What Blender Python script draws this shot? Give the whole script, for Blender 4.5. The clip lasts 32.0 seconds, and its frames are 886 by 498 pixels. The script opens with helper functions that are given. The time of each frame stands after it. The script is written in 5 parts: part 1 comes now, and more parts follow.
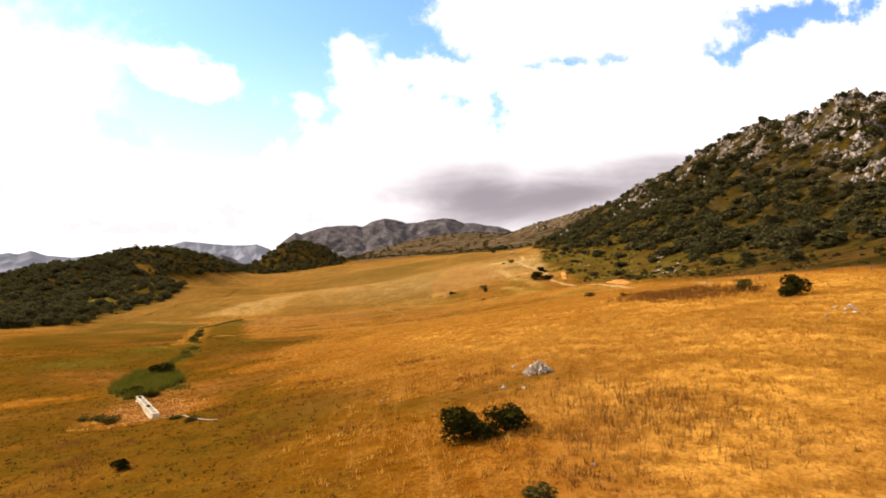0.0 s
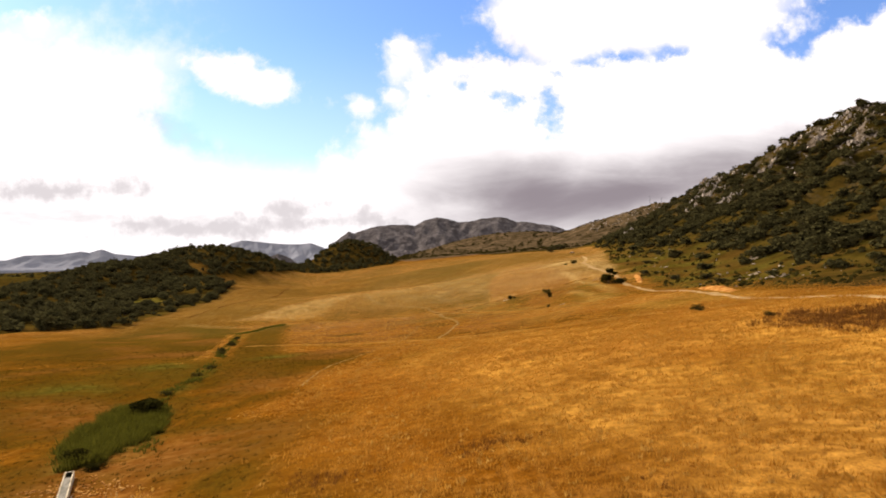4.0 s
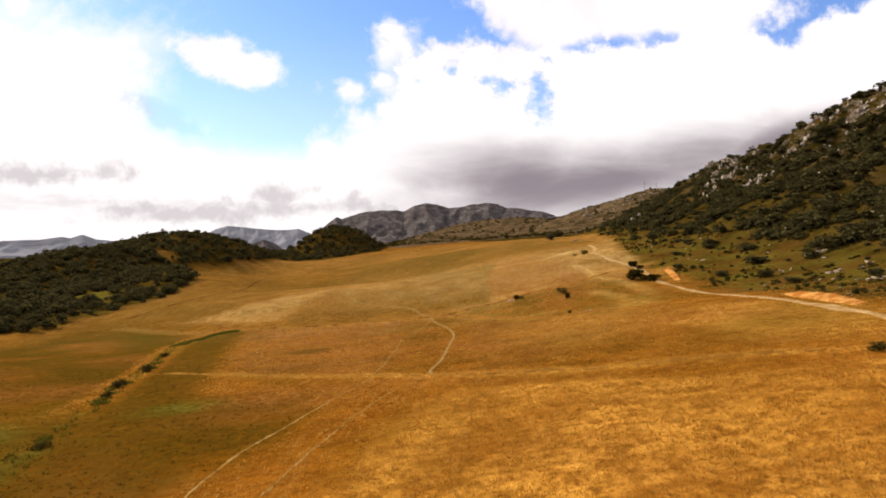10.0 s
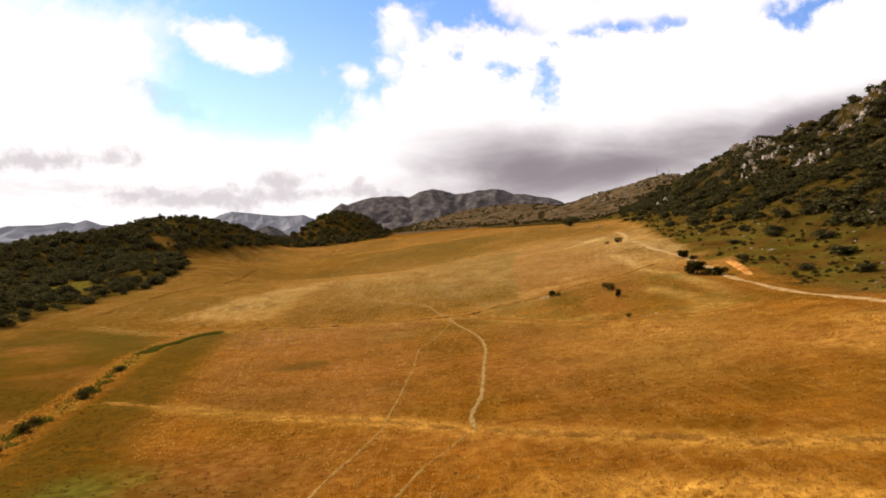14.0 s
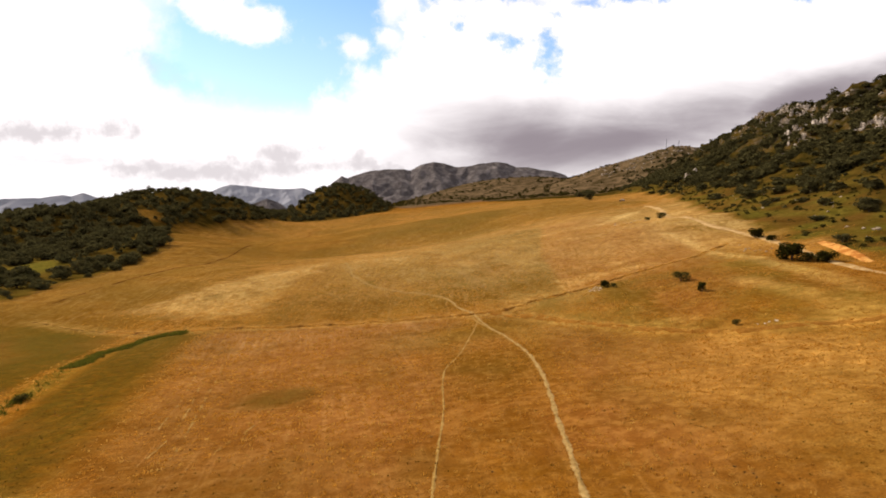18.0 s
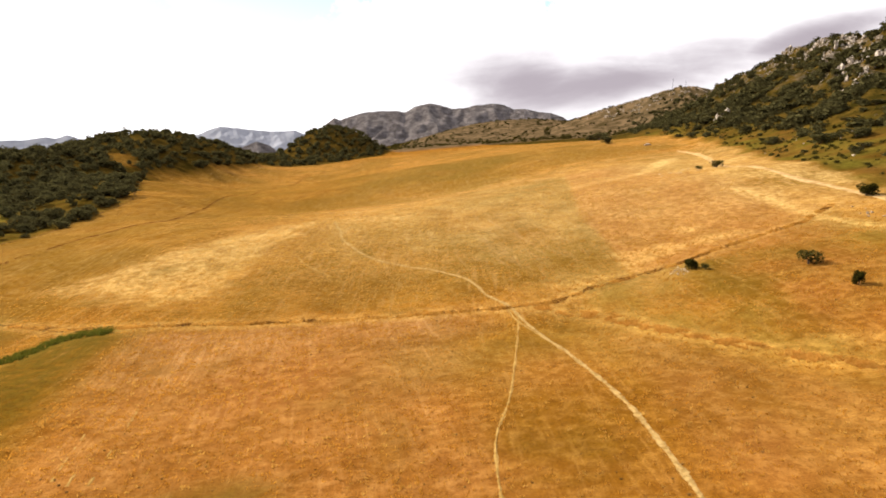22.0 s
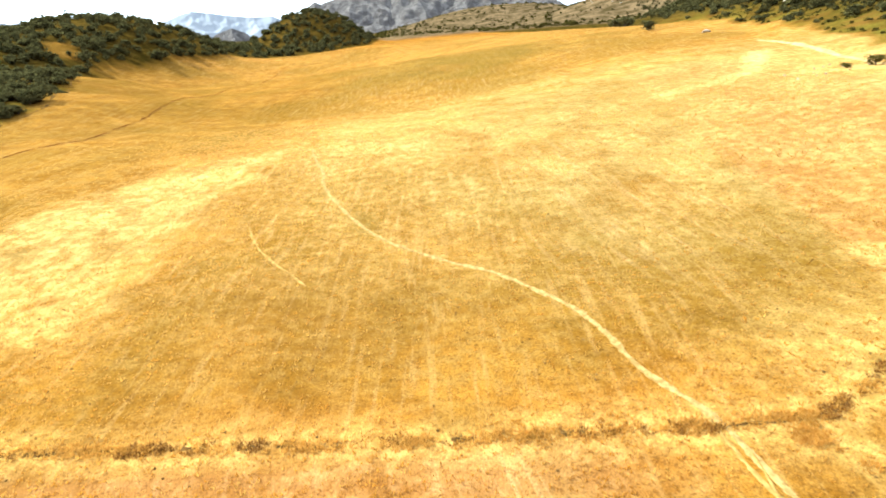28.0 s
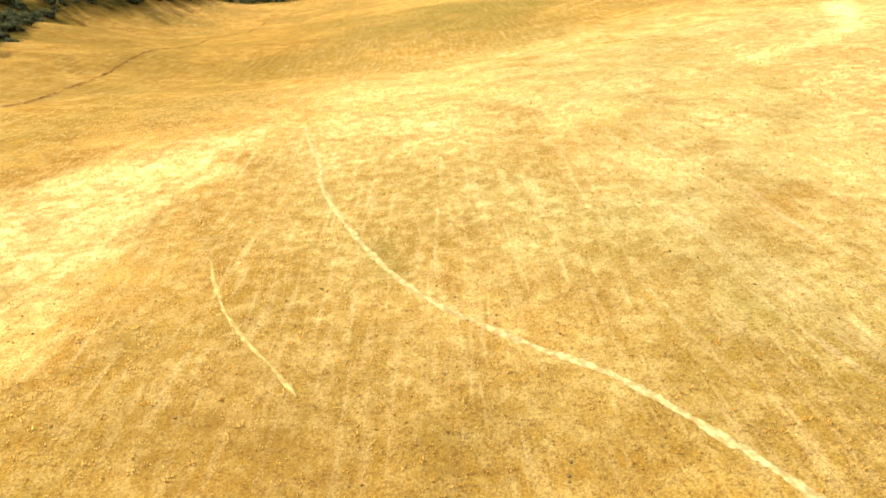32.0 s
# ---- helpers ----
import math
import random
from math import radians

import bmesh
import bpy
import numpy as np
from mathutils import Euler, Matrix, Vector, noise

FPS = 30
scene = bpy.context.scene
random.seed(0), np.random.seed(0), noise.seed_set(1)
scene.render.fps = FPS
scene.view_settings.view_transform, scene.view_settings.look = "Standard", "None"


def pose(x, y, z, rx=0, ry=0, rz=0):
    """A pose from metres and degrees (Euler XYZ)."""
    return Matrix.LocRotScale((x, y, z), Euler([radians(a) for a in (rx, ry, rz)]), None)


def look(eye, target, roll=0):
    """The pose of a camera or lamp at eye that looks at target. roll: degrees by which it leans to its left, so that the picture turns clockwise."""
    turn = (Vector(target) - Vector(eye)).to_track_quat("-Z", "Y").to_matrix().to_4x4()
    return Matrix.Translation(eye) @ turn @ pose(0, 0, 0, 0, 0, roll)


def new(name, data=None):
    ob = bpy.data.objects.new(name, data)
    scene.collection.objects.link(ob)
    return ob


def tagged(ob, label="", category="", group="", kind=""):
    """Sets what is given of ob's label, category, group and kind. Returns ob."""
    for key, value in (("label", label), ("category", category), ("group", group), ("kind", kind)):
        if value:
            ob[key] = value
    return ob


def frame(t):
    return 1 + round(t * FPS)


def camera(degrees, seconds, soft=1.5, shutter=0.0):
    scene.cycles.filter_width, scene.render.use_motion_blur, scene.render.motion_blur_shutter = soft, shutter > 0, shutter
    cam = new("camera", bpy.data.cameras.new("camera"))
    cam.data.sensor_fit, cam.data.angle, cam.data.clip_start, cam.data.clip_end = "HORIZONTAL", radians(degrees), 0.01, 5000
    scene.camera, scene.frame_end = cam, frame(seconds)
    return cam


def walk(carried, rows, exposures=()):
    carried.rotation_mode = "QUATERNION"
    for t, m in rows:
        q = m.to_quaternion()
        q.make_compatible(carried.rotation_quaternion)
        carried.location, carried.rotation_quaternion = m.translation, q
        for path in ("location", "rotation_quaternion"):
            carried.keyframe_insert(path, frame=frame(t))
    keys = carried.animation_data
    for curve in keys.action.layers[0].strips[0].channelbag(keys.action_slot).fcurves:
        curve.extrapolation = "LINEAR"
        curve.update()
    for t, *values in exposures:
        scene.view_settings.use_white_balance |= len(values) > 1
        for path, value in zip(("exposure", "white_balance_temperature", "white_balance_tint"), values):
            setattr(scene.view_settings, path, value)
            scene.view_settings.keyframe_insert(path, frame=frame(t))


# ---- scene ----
cam = camera(73.75, 32.0, soft=1.8, shutter=0.4)

# seconds, x, y, z, then degrees: turn to the left, tilt up, lean to the left
FLIGHT = [(0.0, 0.0, 0.0, 30.0, -4.13, 1.55, -0.31), (0.5, 0.3, 3.33, 30.02, -2.36, 1.52, -0.31), (1.0, 0.52, 6.56, 30.1, 1.27, 1.53, -0.35),
        (1.5, 0.68, 10.12, 30.23, 6.04, 1.56, -0.28), (2.0, 0.51, 13.86, 30.38, 6.61, 1.51, -0.24), (2.5, 0.12, 17.73, 30.54, 2.67, 1.52, -0.23),
        (3.0, -0.26, 21.84, 30.7, 1.14, 1.48, -0.25), (3.5, -0.66, 25.88, 30.83, 0.97, 1.48, -0.19), (5.5, -1.01, 42.86, 32.05, 0.81, 1.46, -0.09),
        (6.0, -1.04, 47.2, 32.34, 0.72, 1.44, -0.04), (6.5, -1.04, 51.71, 32.66, 0.63, 1.41, -0.06), (7.0, -1.15, 56.17, 32.94, 0.54, 1.39, -0.06),
        (7.5, -1.3, 60.68, 33.18, 0.46, 1.39, -0.06), (8.0, -1.6, 65.26, 33.36, 0.26, 1.38, -0.07), (8.5, -1.88, 69.78, 33.45, 0.08, 0.66, -0.06),
        (9.0, -2.07, 74.39, 33.47, 0.0, 0.4, -0.04), (9.5, -2.3, 79.17, 33.5, -0.07, 0.23, -0.04), (10.0, -2.53, 83.99, 33.56, -0.15, 0.12, -0.02),
        (10.5, -3.01, 88.86, 33.68, -0.34, -0.02, 0.02), (11.0, -3.56, 93.58, 33.78, -0.54, -0.18, 0.04), (11.5, -4.3, 98.31, 33.86, -0.67, -0.39, 0.03),
        (12.0, -5.09, 103.06, 33.9, -0.79, -0.57, 0.03), (12.5, -5.9, 107.76, 33.9, -0.88, -0.72, 0.06), (13.0, -6.73, 112.48, 33.86, -0.73, -0.88, 0.07),
        (13.5, -7.44, 117.11, 33.8, -0.09, -1.02, 0.13), (14.0, -7.98, 121.91, 33.8, 0.34, -1.2, 0.13), (14.5, -8.66, 126.75, 33.78, 0.48, -1.36, 0.13),
        (16.5, -12.12, 147.89, 33.63, 0.62, -1.96, 0.16), (17.0, -12.81, 153.33, 33.68, 0.6, -2.28, 0.22), (17.5, -13.49, 158.91, 33.81, 0.51, -2.8, 0.25),
        (18.0, -14.2, 164.56, 34.01, 0.4, -3.74, 0.24), (18.5, -14.92, 170.01, 34.21, 0.29, -4.61, 0.23), (19.0, -15.65, 175.52, 34.47, 0.19, -5.59, 0.22),
        (19.5, -16.39, 181.17, 34.74, 0.1, -6.7, 0.27), (20.0, -17.17, 186.99, 34.99, 0.03, -7.91, 0.23), (20.5, -17.97, 192.85, 35.21, -0.06, -8.71, 0.28),
        (21.0, -18.68, 198.42, 35.28, -0.09, -8.72, 0.29), (21.5, -19.4, 203.91, 35.3, -0.1, -8.72, 0.32), (22.0, -20.08, 209.34, 35.29, -0.15, -9.17, 0.34),
        (22.5, -20.74, 214.63, 35.31, -0.2, -10.01, 0.34), (23.0, -21.57, 220.14, 35.45, -0.33, -10.85, 0.35), (23.5, -22.36, 225.59, 35.55, -0.43, -11.64, 0.33),
        (24.0, -23.18, 231.14, 35.67, -0.54, -12.48, 0.35), (24.5, -24.02, 236.68, 35.78, -0.66, -14.47, 0.32), (25.0, -24.89, 242.31, 35.87, -0.79, -15.67, 0.41),
        (25.5, -25.79, 248.11, 35.91, -0.87, -15.65, 0.41), (26.0, -26.6, 253.6, 35.87, -0.95, -15.71, 0.43), (26.5, -27.52, 259.18, 35.82, -1.02, -16.47, 0.41),
        (28.5, -31.16, 282.05, 35.55, -1.53, -20.16, 0.45), (29.0, -32.03, 287.75, 35.51, -1.69, -21.02, 0.58), (29.5, -32.96, 293.27, 35.45, -1.82, -21.81, 0.74),
        (30.0, -33.85, 298.12, 35.33, -2.02, -22.48, 0.94), (30.5, -34.83, 302.31, 35.17, -2.19, -23.56, 1.13), (31.0, -35.45, 305.18, 34.92, -2.17, -23.83, 1.11),
        (31.5, -36.06, 307.47, 34.65, -2.13, -23.72, 1.14), (32.0, -36.5, 309.11, 34.32, -2.1, -23.66, 1.15)]


def heading(x, y, z, turn, tilt, lean):
    return pose(x, y, z, 0, 0, turn) @ pose(0, 0, 0, 90 + tilt) @ pose(0, 0, 0, 0, 0, lean)


walk(cam, [(t, heading(*row)) for t, *row in FLIGHT],
     exposures=[(0, 0.90, 6500, 15), (1, 0.92, 6500, 15), (2, 0.62, 6500, 15), (3, 0.55, 6500, 15), (6, 0.30, 6500, 15), (8, 0.28, 6500, 15), (10, 0.40, 6500, 15), (14, 0.43, 6500, 15), (17, 0.41, 6500, 15), (19, 0.74, 6450, 15), (20, 0.94, 6420, 14), (21, 1.06, 6400, 13),
                (23, 1.38, 6250, 9), (25, 1.78, 6000, 3), (26, 1.90, 5680, -2), (28.5, 2.15, 5200, -6), (32, 2.13, 5080, -7)])

# ---- sky and sun ----
SUN_FROM = Vector((-0.80, 0.50, 0.62)).normalized()
world = bpy.data.worlds.new("sky")
scene.world = world
world.use_nodes = True


class Nodes:
    """Short hand for building node trees."""

    def __init__(self, tree):
        self.tree = tree
        tree.nodes.clear()

    def add(self, kind, **inputs):
        n = self.tree.nodes.new(kind)
        for k, v in inputs.items():
            self.put(n, int(k[1:]) if k[0] == "i" and k[1:].isdigit() else k.replace("_", " "), v)
        return n

    def put(self, n, key, v):
        if isinstance(v, bpy.types.NodeSocket):
            self.tree.links.new(v, n.inputs[key])
        elif isinstance(v, bpy.types.Node):
            self.tree.links.new(v.outputs[0], n.inputs[key])
        else:
            n.inputs[key].default_value = v

    def math(self, op, a, b=0.0, c=0.0, clamp=False):
        n = self.add("ShaderNodeMath")
        n.operation, n.use_clamp = op, clamp
        for i, v in enumerate((a, b, c)):
            self.put(n, i, v)
        return n.outputs[0]

    def mix(self, fac, a, b, blend="MIX"):
        n = self.add("ShaderNodeMix")
        n.data_type, n.blend_type = "RGBA", blend
        self.put(n, 0, fac), self.put(n, 6, a), self.put(n, 7, b)
        return n.outputs[2]

    def ramp(self, v, lo, hi, a=0.0, b=1.0):
        n = self.add("ShaderNodeMapRange")
        n.interpolation_type = "SMOOTHSTEP"
        for i, q in enumerate((v, lo, hi, a, b)):
            self.put(n, i, q)
        return n.outputs[0]

    def stretch(self, vec, by):
        n = self.add("ShaderNodeVectorMath")
        n.operation = "MULTIPLY"
        self.put(n, 0, vec), self.put(n, 1, by)
        return n.outputs[0]

    def field(self, name):
        n = self.add("ShaderNodeAttribute")
        n.attribute_name = name
        return self.add("ShaderNodeSeparateColor", i0=n.outputs[0]).outputs

    def noise(self, vec, scale, detail=4.0, rough=0.55, warp=0.0):
        n = self.add("ShaderNodeTexNoise")
        for k, q in (("Vector", vec), ("Scale", scale), ("Detail", detail), ("Roughness", rough), ("Distortion", warp)):
            self.put(n, k, q)
        return n.outputs[0]


def rgb(r, g, b):
    return (r, g, b, 1.0)


w = Nodes(world.node_tree)
sky = w.add("ShaderNodeTexSky")
sky.sky_type, sky.sun_disc, sky.altitude, sky.dust_density = "NISHITA", False, 700, 0.6
sky.sun_elevation, sky.sun_rotation = math.asin(SUN_FROM.z), math.atan2(SUN_FROM.x, SUN_FROM.y)
way = w.add("ShaderNodeTexCoord").outputs["Generated"]
axes = w.add("ShaderNodeSeparateXYZ", i0=way)
ahead = w.math("MAXIMUM", axes.outputs[1], 0.12)
across0, height0 = w.math("DIVIDE", axes.outputs[0], ahead), w.math("DIVIDE", axes.outputs[2], ahead)
flat = w.add("ShaderNodeCombineXYZ", i0=across0, i1=height0, i2=w.math("MULTIPLY", axes.outputs[1], 0.3))
wob = w.math("SUBTRACT", w.noise(flat, 4.0, 5.0, 0.6), 0.5)
wob2 = w.math("SUBTRACT", w.noise(flat, 4.3, 5.0, 0.6, 0.4), 0.5)
fine = w.noise(flat, 11.0, 6.0, 0.62)
across = w.math("MULTIPLY_ADD", wob, 0.07, across0)
height = w.math("MULTIPLY_ADD", wob2, 0.07, height0)


def blot(u, v, ru, rv, tilt=0.0, still=False):
    """How deep inside a slanted oval of the sky a place lies; negative outside."""
    c, s = math.cos(tilt), math.sin(tilt)
    du, dv = w.math("SUBTRACT", across0 if still else across, u), w.math("SUBTRACT", height0 if still else height, v)
    a = w.math("DIVIDE", w.math("ADD", w.math("MULTIPLY", du, c), w.math("MULTIPLY", dv, s)), ru)
    b = w.math("DIVIDE", w.math("SUBTRACT", w.math("MULTIPLY", dv, c), w.math("MULTIPLY", du, s)), rv)
    r = w.math("SQRT", w.math("ADD", w.math("MULTIPLY", a, a), w.math("MULTIPLY", b, b)))
    return w.math("MULTIPLY", w.math("SUBTRACT", 1.0, r), 1.0 if still else min(ru, rv))


def union(parts):
    out = parts[0]
    for q in parts[1:]:
        out = w.math("MAXIMUM", out, q)
    return out


# gaps of blue between the clouds, and small clouds adrift in them
gap = union([blot(-0.295, 0.315, 0.225, 0.165, 0.1), blot(-0.30, 0.435, 0.42, 0.085), blot(-0.70, 0.465, 0.25, 0.065), blot(-0.32, 0.212, 0.14, 0.068, -0.2), blot(-0.175, 0.265, 0.095, 0.080, 0.6),
             blot(0.000, 0.405, 0.13, 0.055), blot(0.095, 0.374, 0.085, 0.026, -0.25), blot(0.102, 0.293, 0.020, 0.007), blot(0.173, 0.272, 0.007, 0.020), blot(0.185, 0.333, 0.022, 0.010, -0.4),
             blot(0.020, 0.310, 0.006, 0.008), blot(0.355, 0.360, 0.035, 0.015), blot(0.283, 0.347, 0.035, 0.011, 0.2), blot(0.236, 0.345, 0.035, 0.011, 0.2),
             blot(0.575, 0.396, 0.055, 0.042), blot(0.66, 0.425, 0.12, 0.036, 0.32), blot(0.76, 0.455, 0.10, 0.03, 0.2)])
adrift = union([blot(-0.372, 0.320, 0.100, 0.026, -0.2), blot(-0.430, 0.336, 0.034, 0.020), blot(-0.362, 0.350, 0.026, 0.009, -0.3), blot(-0.073, 0.376, 0.032, 0.020), blot(-0.094, 0.336, 0.022, 0.034, -0.4),
                blot(-0.102, 0.289, 0.020, 0.020), blot(-0.140, 0.274, 0.018, 0.013), blot(-0.142, 0.217, 0.032, 0.018, 0.4), blot(-0.205, 0.176, 0.015, 0.026), blot(-0.712, 0.422, 0.032, 0.014),
                blot(0.200, 0.410, 0.110, 0.060), blot(0.125, 0.430, 0.060, 0.035), blot(0.320, 0.415, 0.110, 0.052), blot(0.440, 0.412, 0.130, 0.040)])
rag = w.math("ADD", w.math("MULTIPLY", w.math("SUBTRACT", fine, 0.5), 0.10), w.math("MULTIPLY", w.math("SUBTRACT", w.noise(flat, 30.0, 6.0, 0.65), 0.5), 0.06))
gap = w.math("ADD", gap, rag)
adrift = w.math("ADD", adrift, w.math("MULTIPLY", rag, 0.8))
# thin and soft towards the sun, crisp away from it
thick = w.ramp(across0, -0.5, -0.05, 0.055, 0.014)
blue = w.math("MULTIPLY", w.ramp(gap, w.ramp(across0, -0.5, -0.05, -0.050, -0.014), thick), w.math("SUBTRACT", 1.0, w.math("MULTIPLY", w.ramp(adrift, -0.016, 0.016), 0.96)))
blue = w.math("MULTIPLY", blue, w.math("MULTIPLY", w.ramp(height0, 0.12, 0.42, 0.78, 1.0), w.ramp(height0, 0.12, 0.19)))
# overhead and behind: broken cloud with clear sky between
around = w.noise(way, 2.6, 6.0, 0.6)
aside = w.math("MAXIMUM", w.ramp(axes.outputs[2], 0.42, 0.56), w.ramp(axes.outputs[1], 0.45, 0.15))
blue = w.math("MAXIMUM", blue, w.math("MULTIPLY", w.math("MULTIPLY", aside, 0.7), w.ramp(around, 0.54, 0.40)))
# grey undersides: one broad bank over the far ridge, small ones along the horizon
low = w.noise(w.stretch(flat, (4.0, 12.0, 5.0)), 1.0, 6.0, 0.58, 0.3)
bank = union([blot(0.30, 0.125, 0.36, 0.060, 0.16, True), blot(0.14, 0.120, 0.17, 0.060, 0.0, True), blot(0.62, 0.195, 0.24, 0.035, 0.28, True)])
wisps = union([blot(-0.66, 0.130, 0.11, 0.012, 0.0), blot(-0.53, 0.070, 0.07, 0.014), blot(-0.28, 0.090, 0.05, 0.014), blot(-0.22, 0.068, 0.16, 0.013), blot(-0.43, 0.060, 0.12, 0.010), blot(-0.46, 0.232, 0.06, 0.012, -0.35)])
strip_low = w.math("MULTIPLY", w.ramp(height0, 0.0, 0.05), w.ramp(height0, 0.20, 0.06))
grey = w.math("MAXIMUM", w.ramp(w.math("MULTIPLY_ADD", w.math("SUBTRACT", low, 0.5), 1.3, bank), -0.65, 0.95),
              w.math("MULTIPLY", w.math("MULTIPLY", strip_low, w.ramp(low, 0.46, 0.70)), 0.40))
grey = w.math("MAXIMUM", grey, w.math("MULTIPLY", w.ramp(w.math("MULTIPLY_ADD", rag, 0.6, wisps), -0.011, 0.011), 0.5))
billow = w.math("MULTIPLY", w.ramp(w.noise(flat, 3.2, 6.0, 0.6, 0.3), 0.50, 0.72), 0.45)
cloud = w.mix(grey, w.mix(billow, rgb(0.86, 0.835, 0.815), rgb(0.58, 0.55, 0.55)), rgb(0.230, 0.202, 0.216))
clear = w.stretch(sky, (0.098, 0.123, 0.165))
w.add("ShaderNodeOutputWorld", i0=w.add("ShaderNodeBackground", i0=w.mix(blue, cloud, clear), i1=1.0))

sun = new("sun", bpy.data.lights.new("sun", "SUN"))
sun.data.energy, sun.data.angle, sun.data.color = 5.0, radians(0.6), (1.0, 0.93, 0.80)
sun.matrix_world = look(SUN_FROM * 100, (0, 0, 0))
# ---- the lie of the land: a tilted pasture with swells, a rocky mountain, wooded hills ----
SWELLS_NEAR = [(-260, -100, 160, 6.4), (-160, -100, 160, 10.9), (300, -40, 160, -7.0), (40, -20, 100, 4.9), (20, 40, 30, 1.9),
               (-40, 100, 45, -2.8), (80, 100, 65, 5.1), (-20, 180, 65, -3.4), (-300, 200, 100, -3.7), (-100, 220, 45, -2.8),
               (80, 220, 30, 1.6), (40, 260, 30, -1.0), (-28, 69, 10, -1.3), (140, 280, 65, -5.2), (-20, 300, 100, -12.9), (60, 300, 30, 2.2)]
SWELLS_FAR = [(-140, 320, 65, -7.9), (80, 400, 30, 3.6), (-220, 420, 100, -5.5), (-120, 520, 45, -2.4), (-200, 540, 45, 7.6),
              (-60, 540, 100, -13.0), (-160, 660, 65, -6.0), (-400, 700, 100, 8.4), (140, 700, 160, 5.8), (-160, 860, 160, -17.3),
              (60, 900, 100, 4.3), (-320, 1200, 250, -3.9), (-300, 1500, 160, -7.6)]
# wooded and bare hills: x, y, radius across, radius along, height
HILLS = [(-395, 862, 112, 321, 56), (-455, 726, 210, 206, -32), (-216, 1280, 76, 125, 54), (648, 2005, 304, 261, 96),
         (264, 2702, 404, 423, 80), (-759, 1100, 350, 500, 12), (-252, 650, 45, 85, 14)]
# the mountain's foot and crest, by distance along the valley
RIDGE_Y = (-900, -300, 0, 200, 370, 480, 600, 888, 1300, 1972, 2600)
FOOT_X = (160, 150, 130, 92, 84, 95, 122, 160, 280, 480, 700)
CREST_X = (420, 380, 330, 307, 295, 302, 274, 381, 497, 667, 901)
CREST_Z = (120, 130, 135, 108, 127, 132, 100, 127, 124, 68, 19)


def noise2(x, y, size, seed=0):
    """Smooth value noise from sums of turned sine waves, about -1 to 1."""
    r = np.random.RandomState(seed)
    out = 0
    for k in range(7):
        a, ph, f = r.uniform(0, 6.283), r.uniform(0, 6.283), r.uniform(0.7, 1.9) * 6.283 / size
        b, ph2 = a + r.uniform(0.9, 2.2), r.uniform(0, 6.283)
        out = out + np.sin(f * (x * np.cos(a) + y * np.sin(a)) + ph + 1.3 * np.sin(f * 0.7 * (x * np.cos(b) + y * np.sin(b)) + ph2))
    return out / 4.5


def mountain_rise(x, y):
    """How far up the mountain's flank a place lies: 0 at the foot, 1 at the crest, on past it."""
    foot = np.interp(y, RIDGE_Y, FOOT_X) + 5 * noise2(x, y, 90, 3)
    crest = np.interp(y, RIDGE_Y, CREST_X) + 14 * noise2(x, y, 140, 4)
    return (x - foot) / (crest - foot)


def land(x, y):
    x, y = np.asarray(x, float), np.asarray(y, float)
    cx, cy = 450 * np.tanh(x / 450), np.clip(y, -300, 2300)
    z = 12.8 + 86.4 * cx / 1000 + 25.3 * cy / 1000
    for sx, sy, r, h in SWELLS_NEAR + SWELLS_FAR:
        z = z + h * np.exp(-((x - sx) ** 2 + (y - sy) ** 2) / r ** 2)
    for hx, hy, rx, ry, h in HILLS:
        z = z + h * np.exp(-(((x - hx) / rx) ** 2 + ((y - hy) / ry) ** 2) ** 1.4)
    s = mountain_rise(x, y)
    up = np.clip(s, 0, 1)
    prof = np.where(s < 1, up ** 1.55, 1 - 0.35 * np.clip(s - 1, 0, 2))
    rel = np.interp(y, RIDGE_Y, CREST_Z) - 35
    z = z + rel * prof
    rough = np.clip((s - 0.25) / 0.5, 0, 1)
    z = z + rough * (5.5 * noise2(x, y, 60, 11) + 3.2 * noise2(x, y, 24, 12) + 1.4 * noise2(x, y, 10, 13))
    z = z + 0.18 * noise2(x, y, 22, 5) + 0.5 * noise2(x, y, 70, 6) * np.clip(y / 300, 0, 1)
    far = np.clip((np.hypot(x, y - 1200) - 1500) / 2000, 0, 1)
    left = np.clip((-x - 500) / 1500, 0, 1)
    return z - 30 * left - 25 * far


# ---- materials ----
def material(name, rough=0.9):
    m = bpy.data.materials.new(name)
    m.use_nodes = True
    k = Nodes(m.node_tree)
    bsdf = k.add("ShaderNodeBsdfPrincipled", Roughness=rough)
    bsdf.inputs["Specular IOR Level"].default_value = 0.0
    k.add("ShaderNodeOutputMaterial", i0=bsdf)
    return m, k, bsdf


def bumped(k, bsdf, height, strength, distance):
    k.put(bsdf, "Normal", k.add("ShaderNodeBump", Height=height, Strength=strength, Distance=distance))


def mottle(k, pos, colour):
    """Lighter and darker patches a few paces wide, where grass stands taller or is flattened."""
    f = k.ramp(k.noise(k.stretch(pos, (0.42, 0.62, 0.5)), 1.0, 6.0, 0.68, 0.5), 0.36, 0.64)
    return k.mix(f, k.stretch(colour, (0.86, 0.83, 0.80)), k.stretch(colour, (1.10, 1.11, 1.12)))


